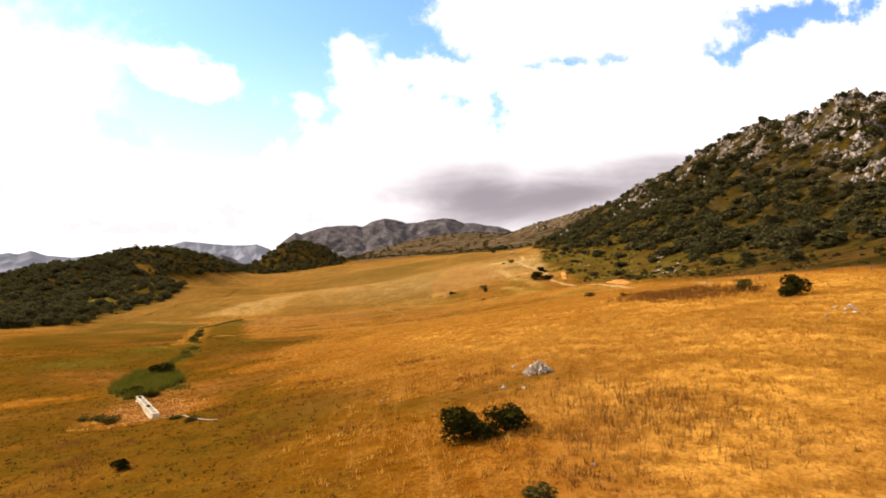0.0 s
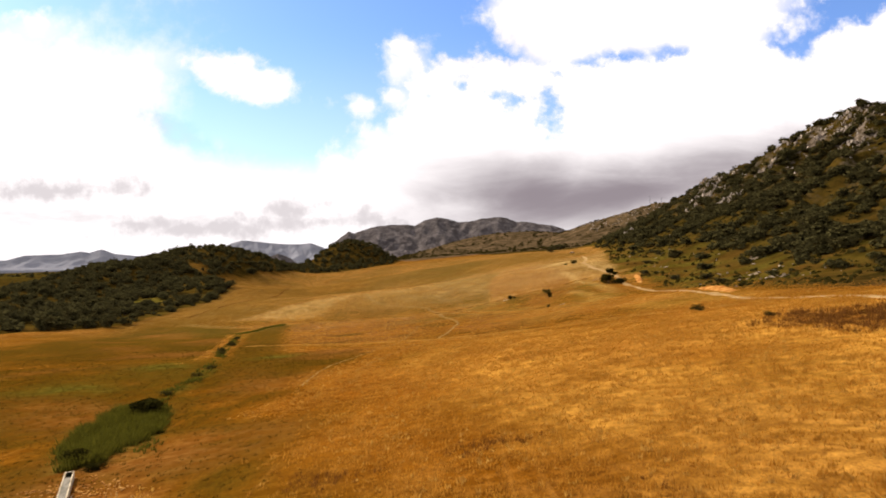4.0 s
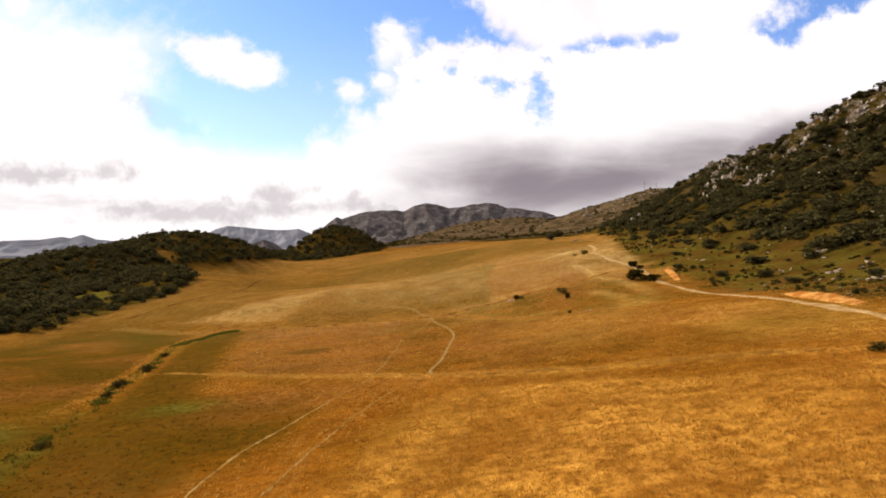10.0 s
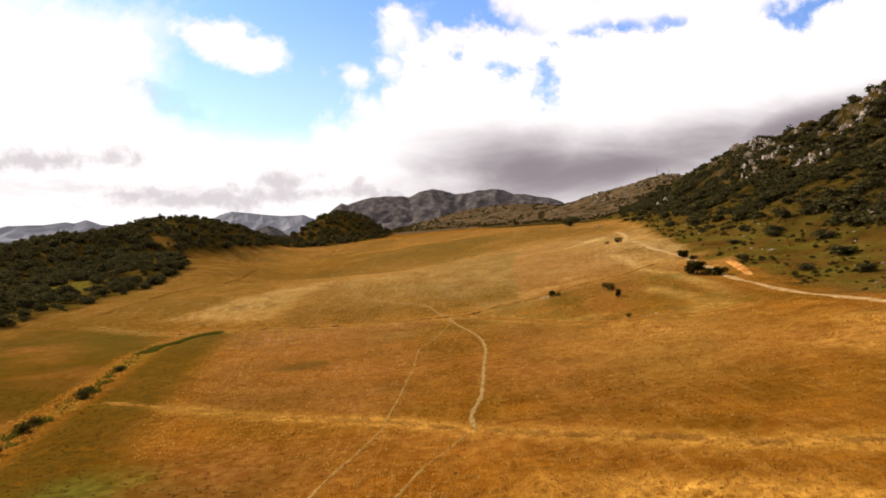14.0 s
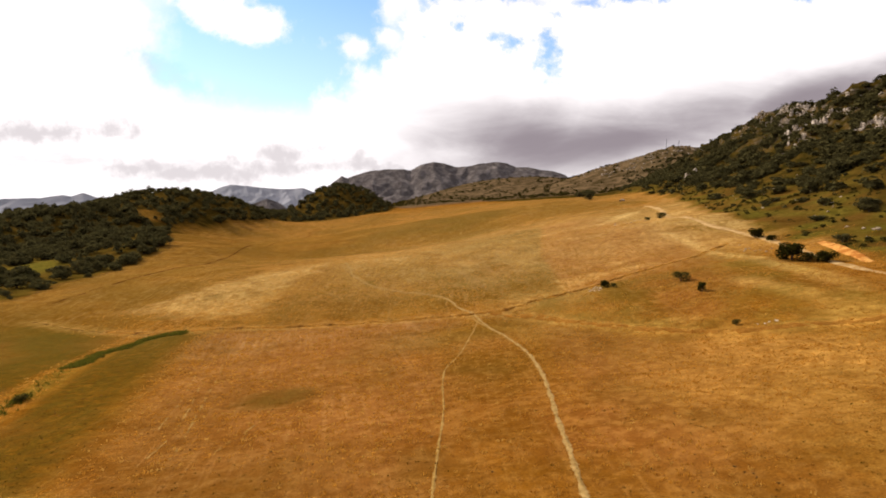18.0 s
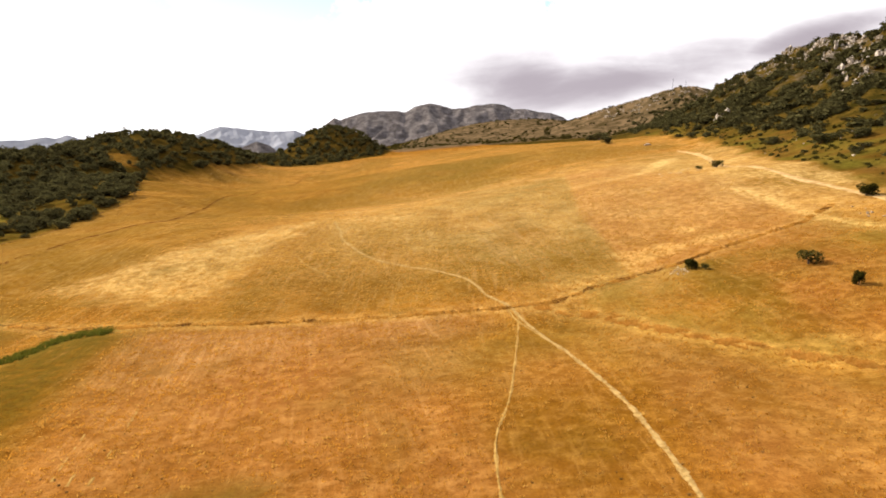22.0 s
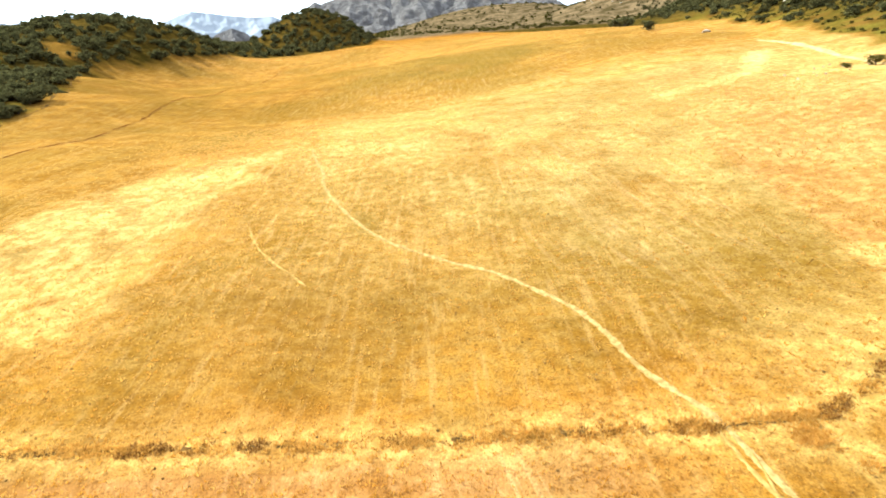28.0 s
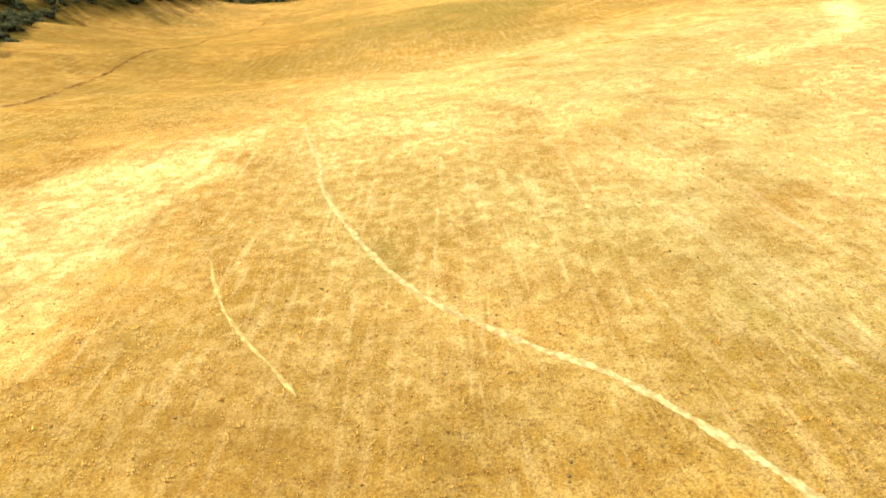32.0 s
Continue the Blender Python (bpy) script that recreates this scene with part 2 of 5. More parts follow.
def ground_material():
    m, k, bsdf = material("pasture", 0.95)
    pos = k.add("ShaderNodeNewGeometry").outputs["Position"]
    cover = k.field("cover")
    cover2 = k.field("cover_more")
    scrub, green, pale = cover[0], cover[1], cover[2]
    stone, rust, olive = cover2[0], cover2[1], cover2[2]
    last = k.field("cover_last")
    straw, moor, near = last[0], last[1], last[2]
    plots = k.field("cover_plots")
    tan, rows = plots[0], plots[1]
    big = k.noise(pos, 0.018, 3.0, 0.5)
    mid = k.noise(pos, 0.11, 5.0, 0.6, 0.5)
    small = k.noise(pos, 0.6, 6.0, 0.62)
    tuft = k.noise(pos, 3.6, 4.0, 0.75)
    streak = k.noise(k.stretch(pos, (1.1, 0.07, 0.3)), 1.0, 5.0, 0.65, 0.1)
    grain = k.noise(pos, 9.0, 3.0, 0.7)
    gold = k.mix(k.ramp(mid, 0.36, 0.66), rgb(0.140, 0.050, 0.003), rgb(0.24, 0.100, 0.009))
    gold = k.mix(k.ramp(big, 0.38, 0.66), gold, rgb(0.118, 0.050, 0.003))
    gold = k.mix(k.math("MULTIPLY", k.ramp(small, 0.42, 0.72), 0.5), gold, rgb(0.29, 0.145, 0.024))
    gold = k.mix(k.math("MULTIPLY", k.ramp(streak, 0.50, 0.70), 0.45), gold, rgb(0.31, 0.165, 0.034))
    gold = k.mix(k.math("MULTIPLY", k.ramp(tuft, 0.50, 0.68), 0.65), gold, rgb(0.078, 0.034, 0.006))
    gold = k.mix(k.math("MULTIPLY", k.ramp(k.noise(pos, 0.23, 4.0, 0.6), 0.50, 0.68), 0.3), gold, rgb(0.085, 0.034, 0.003))
    axis = k.add("ShaderNodeSeparateXYZ", i0=pos).outputs
    slant = k.add("ShaderNodeCombineXYZ", i0=k.math("MULTIPLY_ADD", axis[1], 0.22, axis[0]), i1=axis[1], i2=axis[2]).outputs[0]
    mown = k.noise(k.stretch(slant, (1.5, 0.045, 0.3)), 1.0, 4.0, 0.6, 0.05)
    stubble = k.mix(k.ramp(mid, 0.35, 0.65), rgb(0.140, 0.056, 0.008), rgb(0.200, 0.088, 0.018))
    stubble = k.mix(k.math("MULTIPLY", k.ramp(small, 0.45, 0.70), 0.5), stubble, rgb(0.27, 0.140, 0.038))
    gold = k.mix(k.math("MULTIPLY", tan, 0.85), gold, stubble)
    gold = k.mix(k.math("MULTIPLY", rows, k.math("MULTIPLY", k.ramp(mown, 0.50, 0.66), k.ramp(mid, 0.38, 0.60, 0.06, 0.40))), gold, rgb(0.34, 0.190, 0.055))
    wheat = k.mix(k.ramp(small, 0.35, 0.65), rgb(0.27, 0.147, 0.024), rgb(0.48, 0.280, 0.054))
    wheat = k.mix(k.math("MULTIPLY", k.ramp(tuft, 0.50, 0.68), 0.6), wheat, rgb(0.13, 0.070, 0.016))
    out = k.mix(k.math("MULTIPLY", pale, k.ramp(mid, 0.25, 0.55, 0.3, 1.0)), gold, wheat)
    out = k.mix(k.math("MULTIPLY", olive, k.ramp(small, 0.25, 0.65, 0.6, 1.0)), out, k.mix(k.math("MULTIPLY", k.ramp(tuft, 0.45, 0.7), 0.6), rgb(0.064, 0.041, 0.004), rgb(0.032, 0.021, 0.0025)))
    speck = k.noise(pos, 2.3, 6.0, 0.8, 0.2)
    out = k.mix(k.math("MULTIPLY", k.ramp(speck, 0.545, 0.65), 0.55), out, k.mix(0.7, out, rgb(0.04, 0.017, 0.003)))
    out = k.mix(k.math("MULTIPLY", straw, 0.65), mottle(k, pos, out), out)
    out = k.mix(k.math("MULTIPLY", near, 0.9), out, k.stretch(out, (1.06, 0.90, 0.62)))
    # dark specks painted for dung and the small shadows of tufts
    pock = k.ramp(k.noise(pos, 2.9, 3.0, 0.6), 0.56, 0.66)
    out = k.mix(k.math("MULTIPLY", pock, 0.7), out, k.stretch(out, (0.52, 0.44, 0.38)))
    fleck = k.noise(pos, 6.5, 3.0, 0.7)
    out = k.mix(k.math("MULTIPLY", k.ramp(fleck, 0.55, 0.64), 0.65), out, k.stretch(out, (0.50, 0.42, 0.36)))
    out = k.mix(k.math("MULTIPLY", k.ramp(fleck, 0.46, 0.36), 0.6), out, k.stretch(out, (1.42, 1.45, 1.5)))
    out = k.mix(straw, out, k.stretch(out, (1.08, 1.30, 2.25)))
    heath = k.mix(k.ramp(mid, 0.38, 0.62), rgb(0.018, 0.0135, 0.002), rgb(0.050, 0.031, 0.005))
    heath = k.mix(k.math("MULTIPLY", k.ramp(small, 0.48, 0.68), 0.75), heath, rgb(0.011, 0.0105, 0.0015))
    out = k.mix(k.math("MULTIPLY", k.ramp(grain, 0.50, 0.61), 0.7), out, k.mix(0.65, out, rgb(0.03, 0.014, 0.003)))
    out = k.mix(k.math("MULTIPLY", k.ramp(k.noise(pos, 6.0, 4.0, 0.75), 0.55, 0.64), 0.6), out, k.stretch(out, (1.45, 1.5, 1.6)))
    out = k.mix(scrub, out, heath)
    red = k.mix(k.ramp(small, 0.4, 0.65), rgb(0.125, 0.044, 0.008), rgb(0.225, 0.098, 0.020))
    red = k.mix(k.math("MULTIPLY", scrub, 0.8), red, rgb(0.055, 0.028, 0.008))
    out = k.mix(k.math("MULTIPLY", rust, k.ramp(mid, 0.3, 0.6, 0.3, 0.9)), out, red)
    lush = k.mix(k.ramp(small, 0.35, 0.65), rgb(0.042, 0.045, 0.005), rgb(0.100, 0.088, 0.011))
    out = k.mix(k.math("MULTIPLY", green, k.ramp(mid, 0.2, 0.55, 0.45, 0.95)), out, lush)
    rock = k.mix(k.ramp(k.noise(pos, 0.35, 6.0, 0.7, 0.5), 0.38, 0.66), rgb(0.045, 0.035, 0.022), rgb(0.24, 0.20, 0.15))
    out = k.mix(k.math("MULTIPLY", stone, k.ramp(k.noise(pos, 0.12, 5.0, 0.7), 0.49, 0.57)), out, rock)
    bare = k.mix(k.ramp(k.noise(pos, 0.03, 6.0, 0.7, 0.4), 0.40, 0.60), rgb(0.034, 0.025, 0.010), rgb(0.098, 0.067, 0.032))
    out = k.mix(k.math("MULTIPLY", moor, 0.9), out, bare)
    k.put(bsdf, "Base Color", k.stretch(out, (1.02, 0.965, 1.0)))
    bumped(k, bsdf, k.math("ADD", k.math("MULTIPLY", small, 0.7), k.math("MULTIPLY", tuft, 0.35)), 0.30, 0.4)
    return m


def leaf_material(name, dark, light, size=1.5, glow=0.35, patchy_tone=False):
    """Leaves and blades: dull, with some of the light passing through them."""
    m = bpy.data.materials.new(name)
    m.use_nodes = True
    k = Nodes(m.node_tree)
    pos = k.add("ShaderNodeNewGeometry").outputs["Position"]
    turn = k.add("ShaderNodeObjectInfo").outputs["Random"]
    island = k.add("ShaderNodeNewGeometry").outputs["Random Per Island"]
    c = k.mix(island, rgb(*dark), rgb(*light))
    c = k.mix(k.math("MULTIPLY", k.ramp(k.noise(pos, size, 3.0), 0.4, 0.65), 0.5), c, rgb(*light))
    c = k.mix(k.math("MULTIPLY", turn, 0.3), c, rgb(dark[0] * 1.8, dark[1] * 1.2, dark[2]))
    if patchy_tone:
        c = mottle(k, pos, c)
    both = k.add("ShaderNodeMixShader", i0=glow, i1=k.add("ShaderNodeBsdfDiffuse", Color=c), i2=k.add("ShaderNodeBsdfTranslucent", Color=c))
    k.add("ShaderNodeOutputMaterial", i0=both)
    return m


def plain_material(name, a, b, scale, rough=0.9, bump=0.3, depth=0.05, metal=0.0):
    m, k, bsdf = material(name, rough)
    pos = k.add("ShaderNodeTexCoord").outputs["Object"]
    n1, n2 = k.noise(pos, scale, 5.0, 0.65, 0.3), k.noise(pos, scale * 7, 4.0, 0.6)
    tone = k.math("MULTIPLY", k.add("ShaderNodeObjectInfo").outputs["Random"], 0.25)
    f = k.math("ADD", k.ramp(n1, 0.35, 0.66), k.math("MULTIPLY", k.math("SUBTRACT", n2, 0.5), 0.5))
    k.put(bsdf, "Base Color", k.mix(k.math("SUBTRACT", f, tone, clamp=True), rgb(*a), rgb(*b)))
    k.put(bsdf, "Metallic", metal)
    bumped(k, bsdf, n2, bump, depth)
    return m


GROUND = ground_material()
OAK = leaf_material("oak_leaves", (0.022, 0.021, 0.008), (0.088, 0.075, 0.026), 1.5, 0.30)
DARKBUSH = leaf_material("bush_leaves", (0.008, 0.008, 0.0015), (0.034, 0.029, 0.005), 1.5, 0.2)
SCRUB = leaf_material("scrub_leaves", (0.022, 0.021, 0.005), (0.075, 0.058, 0.012), 1.5, 0.3)
REED = leaf_material("reed_leaves", (0.034, 0.036, 0.004), (0.105, 0.095, 0.012), 0.5, 0.45)
STRAW = leaf_material("dry_grass", (0.25, 0.108, 0.010), (0.44, 0.215, 0.030), 0.12, 0.5, True)
PALESTRAW = leaf_material("grazed_grass", (0.25, 0.125, 0.017), (0.46, 0.285, 0.072), 0.12, 0.5)
BLEACHED = leaf_material("bleached_grass", (0.29, 0.140, 0.018), (0.50, 0.285, 0.058), 0.2, 0.5, True)
OLIVEGRASS = leaf_material("olive_grass", (0.034, 0.021, 0.002), (0.085, 0.047, 0.005), 0.2, 0.45, True)
RUSSET = leaf_material("dry_thistle", (0.075, 0.030, 0.006), (0.19, 0.083, 0.018), 0.4, 0.4)
BARK = plain_material("bark", (0.05, 0.035, 0.022), (0.14, 0.10, 0.07), 3.0)
LIMESTONE = plain_material("limestone", (0.34, 0.25, 0.16), (0.86, 0.72, 0.55), 1.6, 0.9, 0.9, 0.2)
SLAB = plain_material("slab_stone", (0.16, 0.112, 0.066), (0.50, 0.39, 0.265), 0.9, 0.9, 0.8, 0.2)
CRAG = plain_material("crag_stone", (0.070, 0.051, 0.034), (0.48, 0.392, 0.300), 0.55, 0.95, 0.6, 0.5)
DUST = plain_material("path_dust", (0.165, 0.096, 0.028), (0.295, 0.188, 0.066), 1.6, 0.95, 0.4, 0.05)
WORN = plain_material("worn_grass", (0.18, 0.100, 0.024), (0.28, 0.168, 0.048), 0.9, 0.95, 0.4, 0.05)
ROADDUST = plain_material("road_dust", (0.21, 0.12, 0.040), (0.36, 0.23, 0.095), 0.5, 0.95, 0.4, 0.05)
SOIL = plain_material("dark_soil", (0.045, 0.023, 0.006), (0.13, 0.066, 0.018), 0.8, 0.95, 0.5, 0.1)
REDEARTH = plain_material("red_earth", (0.24, 0.085, 0.016), (0.48, 0.25, 0.065), 0.35, 0.95, 0.5, 0.2)
# limestone grey lifted for distance: the haze is in the base colour
HAZY = plain_material("hazed_rock", (0.096, 0.080, 0.073), (0.190, 0.162, 0.148), 0.02, 0.95, 1.0, 30.0)
CONCRETE = plain_material("concrete", (0.30, 0.235, 0.145), (0.56, 0.465, 0.32), 1.5, 0.85, 0.3, 0.03)
SLABGREY = plain_material("grey_slab", (0.13, 0.115, 0.085), (0.26, 0.23, 0.175), 1.5, 0.85, 0.3, 0.03)
HOSE = plain_material("pale_hose", (0.40, 0.33, 0.22), (0.60, 0.52, 0.38), 4.0, 0.6, 0.1, 0.01)
WOOD = plain_material("weathered_post", (0.06, 0.045, 0.03), (0.16, 0.12, 0.08), 4.0)
STEEL = plain_material("grey_steel", (0.12, 0.12, 0.12), (0.26, 0.26, 0.27), 2.0, 0.5, 0.1, 0.01, 0.8)
# also colours the plates that stand for shade inside the trough
WATER_AND_SHADE = plain_material("dark_water_and_shade", (0.010, 0.014, 0.010), (0.022, 0.026, 0.018), 1.0, 0.08, 0.02, 0.01)
# pale blue-grey of the farthest hills is haze put into the colour
HAZEBLUE = plain_material("far_range", (0.195, 0.193, 0.204), (0.236, 0.232, 0.244), 0.004, 0.95, 0.5, 10.0)


# ---- the ground: one sheet to the horizon ----
def steps(marks):
    """Places along an axis: from each mark to the next at the given spacing."""
    out = []
    for (a, d), (b, _) in zip(marks, marks[1:]):
        out += list(np.linspace(a, b, max(1, int(round((b - a) / d))), endpoint=False))
    return np.array(out + [marks[-1][0]])


GX = steps([(-4800, 220), (-1200, 60), (-600, 16), (-260, 5), (-110, 1.8), (80, 2.4), (130, 3.2), (420, 9), (700, 40), (1500, 220), (4800, 1)])
GY = steps([(-1200, 150), (-200, 20), (-20, 2.0), (390, 3), (420, 4), (700, 8), (1500, 24), (2600, 120), (4900, 1)])
GRID_X, GRID_Y = np.meshgrid(GX, GY)
GRID_Z = land(GRID_X, GRID_Y)


def ground_z(x, y):
    """The height of the ground sheet itself under a place."""
    i = int(np.clip(np.searchsorted(GX, x) - 1, 0, len(GX) - 2))
    j = int(np.clip(np.searchsorted(GY, y) - 1, 0, len(GY) - 2))
    u, v = (x - GX[i]) / (GX[i + 1] - GX[i]), (y - GY[j]) / (GY[j + 1] - GY[j])
    z = GRID_Z[j:j + 2, i:i + 2]
    return float((z[0, 0] * (1 - u) + z[0, 1] * u) * (1 - v) + (z[1, 0] * (1 - u) + z[1, 1] * u) * v)


def ground_many(x, y):
    i, j = np.clip(np.searchsorted(GX, x) - 1, 0, len(GX) - 2), np.clip(np.searchsorted(GY, y) - 1, 0, len(GY) - 2)
    u, v = (x - GX[i]) / (GX[i + 1] - GX[i]), (y - GY[j]) / (GY[j + 1] - GY[j])
    return (GRID_Z[j, i] * (1 - u) + GRID_Z[j, i + 1] * u) * (1 - v) + (GRID_Z[j + 1, i] * (1 - u) + GRID_Z[j + 1, i + 1] * u) * v


def near_line(x, y, line, width):
    """1 on a line of places, fading to 0 at the width."""
    best = np.full(np.shape(x), 1e9)
    for (ax, ay), (bx, by) in zip(line, line[1:]):
        t = np.clip(((x - ax) * (bx - ax) + (y - ay) * (by - ay)) / ((bx - ax) ** 2 + (by - ay) ** 2), 0, 1)
        best = np.minimum(best, np.hypot(x - ax - t * (bx - ax), y - ay - t * (by - ay)))
    return np.clip(1.3 - 1.3 * best / width, 0, 1)


def spot(x, y, cx, cy, rx, ry, turn=0.0, soft=0.35):
    c, s = math.cos(turn), math.sin(turn)
    dx, dy = x - cx, y - cy
    d = np.hypot((dx * c + dy * s) / rx, (dy * c - dx * s) / ry) + 0.22 * noise2(x, y, max(rx, ry) * 0.7, 21)
    return np.clip((1 - d) / soft, 0, 1)


PALE_PLOT = [(-118, 353), (-104, 373), (-93, 395), (-78, 407), (-60, 416), (-65, 392), (-69, 374), (-72, 355), (-69, 338), (-79, 333.5), (-90, 338), (-101, 343)]
POND = [(-43.5, 95), (-48.5, 106), (-50, 117), (-44.5, 118), (-40, 110), (-36.5, 101), (-37, 95), (-36, 88), (-38, 86)]
BROOK = [(-33, 90), (-41, 106), (-47, 122), (-51, 148), (-60, 178), (-68, 200), (-73, 214), (-78, 235), (-86, 262), (-97, 302), (-92, 317), (-84, 318)]
DITCH = [(-146, 347), (-107, 327), (-81, 319), (-57, 318), (-38, 317), (-20, 316), (-8, 315), (1, 315), (8, 319), (18, 323), (28, 325), (42, 332), (61, 340), (74, 352)]
BANK = [(-2, 313), (7, 305), (12, 297), (18, 288), (25, 278), (37, 266), (50, 261), (62, 262)]
OLD_WALL = [(-69, 227), (-42, 213), (-26, 206), (-13, 199), (-4, 192), (9, 184), (20, 176), (29, 171), (38, 167), (52, 158), (66, 150)]
FAR_DITCH = [(-153, 367), (-145, 420), (-141, 470), (-146, 525), (-158, 610), (-171, 695), (-179, 800), (-186, 925)]
TRACK = [(-4.4, 192), (-4.6, 200), (-2.6, 211), (-0.7, 235), (1.2, 262), (-0.9, 286), (-6, 309), (-7.6, 316), (-11, 322.5), (-13.5, 331), (-17, 337.5), (-22, 344.5),
         (-28.2, 349.8), (-35.5, 356.2), (-40.9, 363.6), (-46.6, 375.4), (-50.3, 386), (-51.3, 392), (-55, 403.5), (-57, 412)]
BRANCH = [(-16.2, 198), (-16, 204), (-15.2, 225), (-14.6, 243), (-14.6, 264), (-11.3, 279), (-7, 306), (-6.5, 312)]
ROAD = [(66, 120), (67, 145), (69, 169), (72.5, 192), (74, 208), (75.5, 230), (79.5, 260), (78.5, 280), (78.5, 300), (84, 330), (86.5, 351), (85, 368), (81, 390), (84, 425), (96, 465), (103, 490), (112, 545)]


def inside(x, y, poly, soft, wobble=1.5, size=14, seed=25):
    """1 inside a plot of land, fading to 0 over its wavering rim."""
    best, odd = np.full(np.shape(x), 1e9), np.zeros(np.shape(x), bool)
    for (ax, ay), (bx, by) in zip(poly, poly[1:] + poly[:1]):
        t = np.clip(((x - ax) * (bx - ax) + (y - ay) * (by - ay)) / ((bx - ax) ** 2 + (by - ay) ** 2), 0, 1)
        best = np.minimum(best, np.hypot(x - ax - t * (bx - ax), y - ay - t * (by - ay)))
        odd ^= ((ay > y) != (by > y)) & (x < ax + (y - ay) * (bx - ax) / (by - ay if by != ay else 1e-9))
    return np.clip(0.5 + (np.where(odd, best, -best) + wobble * noise2(x, y, size, seed)) / soft, 0, 1)


def wooded(x, y):
    """Where the oak wood on the left hills stands."""
    edge = np.interp(y, (100, 300, 350, 381, 419, 451, 480, 512, 548, 612, 738, 800, 880, 1010, 1080, 1160, 1350, 1450), (-300, -215, -178, -173, -178, -178, -184, -183, -196, -226, -288, -296, -284, -262, -170, -115, -110, -140))
    return np.clip((edge - x) / 5 + 0.5 + 0.5 * noise2(x, y, 30, 31), 0, 1)


def wood_margin(x, y):
    """1 on the rough grass between the lone oaks along the near foot of the wood, 0 deep in it."""
    return np.clip(1 - wooded(x + 38, y) + 0.25 * noise2(x, y, 18, 22), 0, 1) * np.clip((y - 320) / 20, 0, 1) * np.clip((640 - y) / 60, 0, 1)


def glade(x, y):
    """A strip of green grass and a bare yellow knoll inside the wood."""
    return spot(x, y, -238, 476, 20, 60, 0.434, 0.5), spot(x, y, -333, 793, 13, 26, 0.2, 0.4)


def heathland(x, y):
    """1 on the mountain's side of the road and on the far moor, 0 on the pasture."""
    edge = np.interp(y, (-300, 0, 110, 150, 180, 207, 260, 350, 400, 480, 545, 610, 700, 820, 1000, 1300), (160, 150, 118, 104, 88, 79, 84, 90, 92, 112, 128, 140, 150, 150, 120, 60))
    side = np.clip((x - edge) / 7 + 0.7 * noise2(x, y, 26, 36), 0, 1)
    moor = np.clip((y - 1500 - 0.9 * np.minimum(x, 0) * -1 + 120 * noise2(x, y, 320, 32)) / 160, 0, 1)
    return np.maximum(side, moor)


# bare limestone outcrops high on the mountain: x, y, radius
OUTCROPS = [(293, 366, 15), (299, 350, 11), (291, 395, 13), (264, 344, 15), (247, 306, 14), (261, 367, 12), (279, 402, 12), (251, 294, 13), (236, 287, 9), (272, 462, 15), (256, 412, 11),
            (240, 484, 10), (210, 481, 9), (219, 254, 11), (284, 450, 13), (263, 491, 13), (219, 543, 9), (232, 540, 12), (222, 573, 10), (205, 464, 9), (203, 535, 8), (370, 905, 17),
            (338, 804, 16), (319, 770, 14), (281, 668, 16), (292, 684, 14), (273, 625, 14), (241, 500, 9), (182, 645, 6), (304, 438, 12), (302, 474, 13)]


def outcrop(x, y):
    """1 at the middle of an outcrop, 0 away from all of them."""
    out = np.zeros(np.shape(x))
    for ox, oy, r in OUTCROPS:
        out = np.maximum(out, np.clip(1.5 - np.hypot(x - ox, y - oy) / r, 0, 1))
    return out


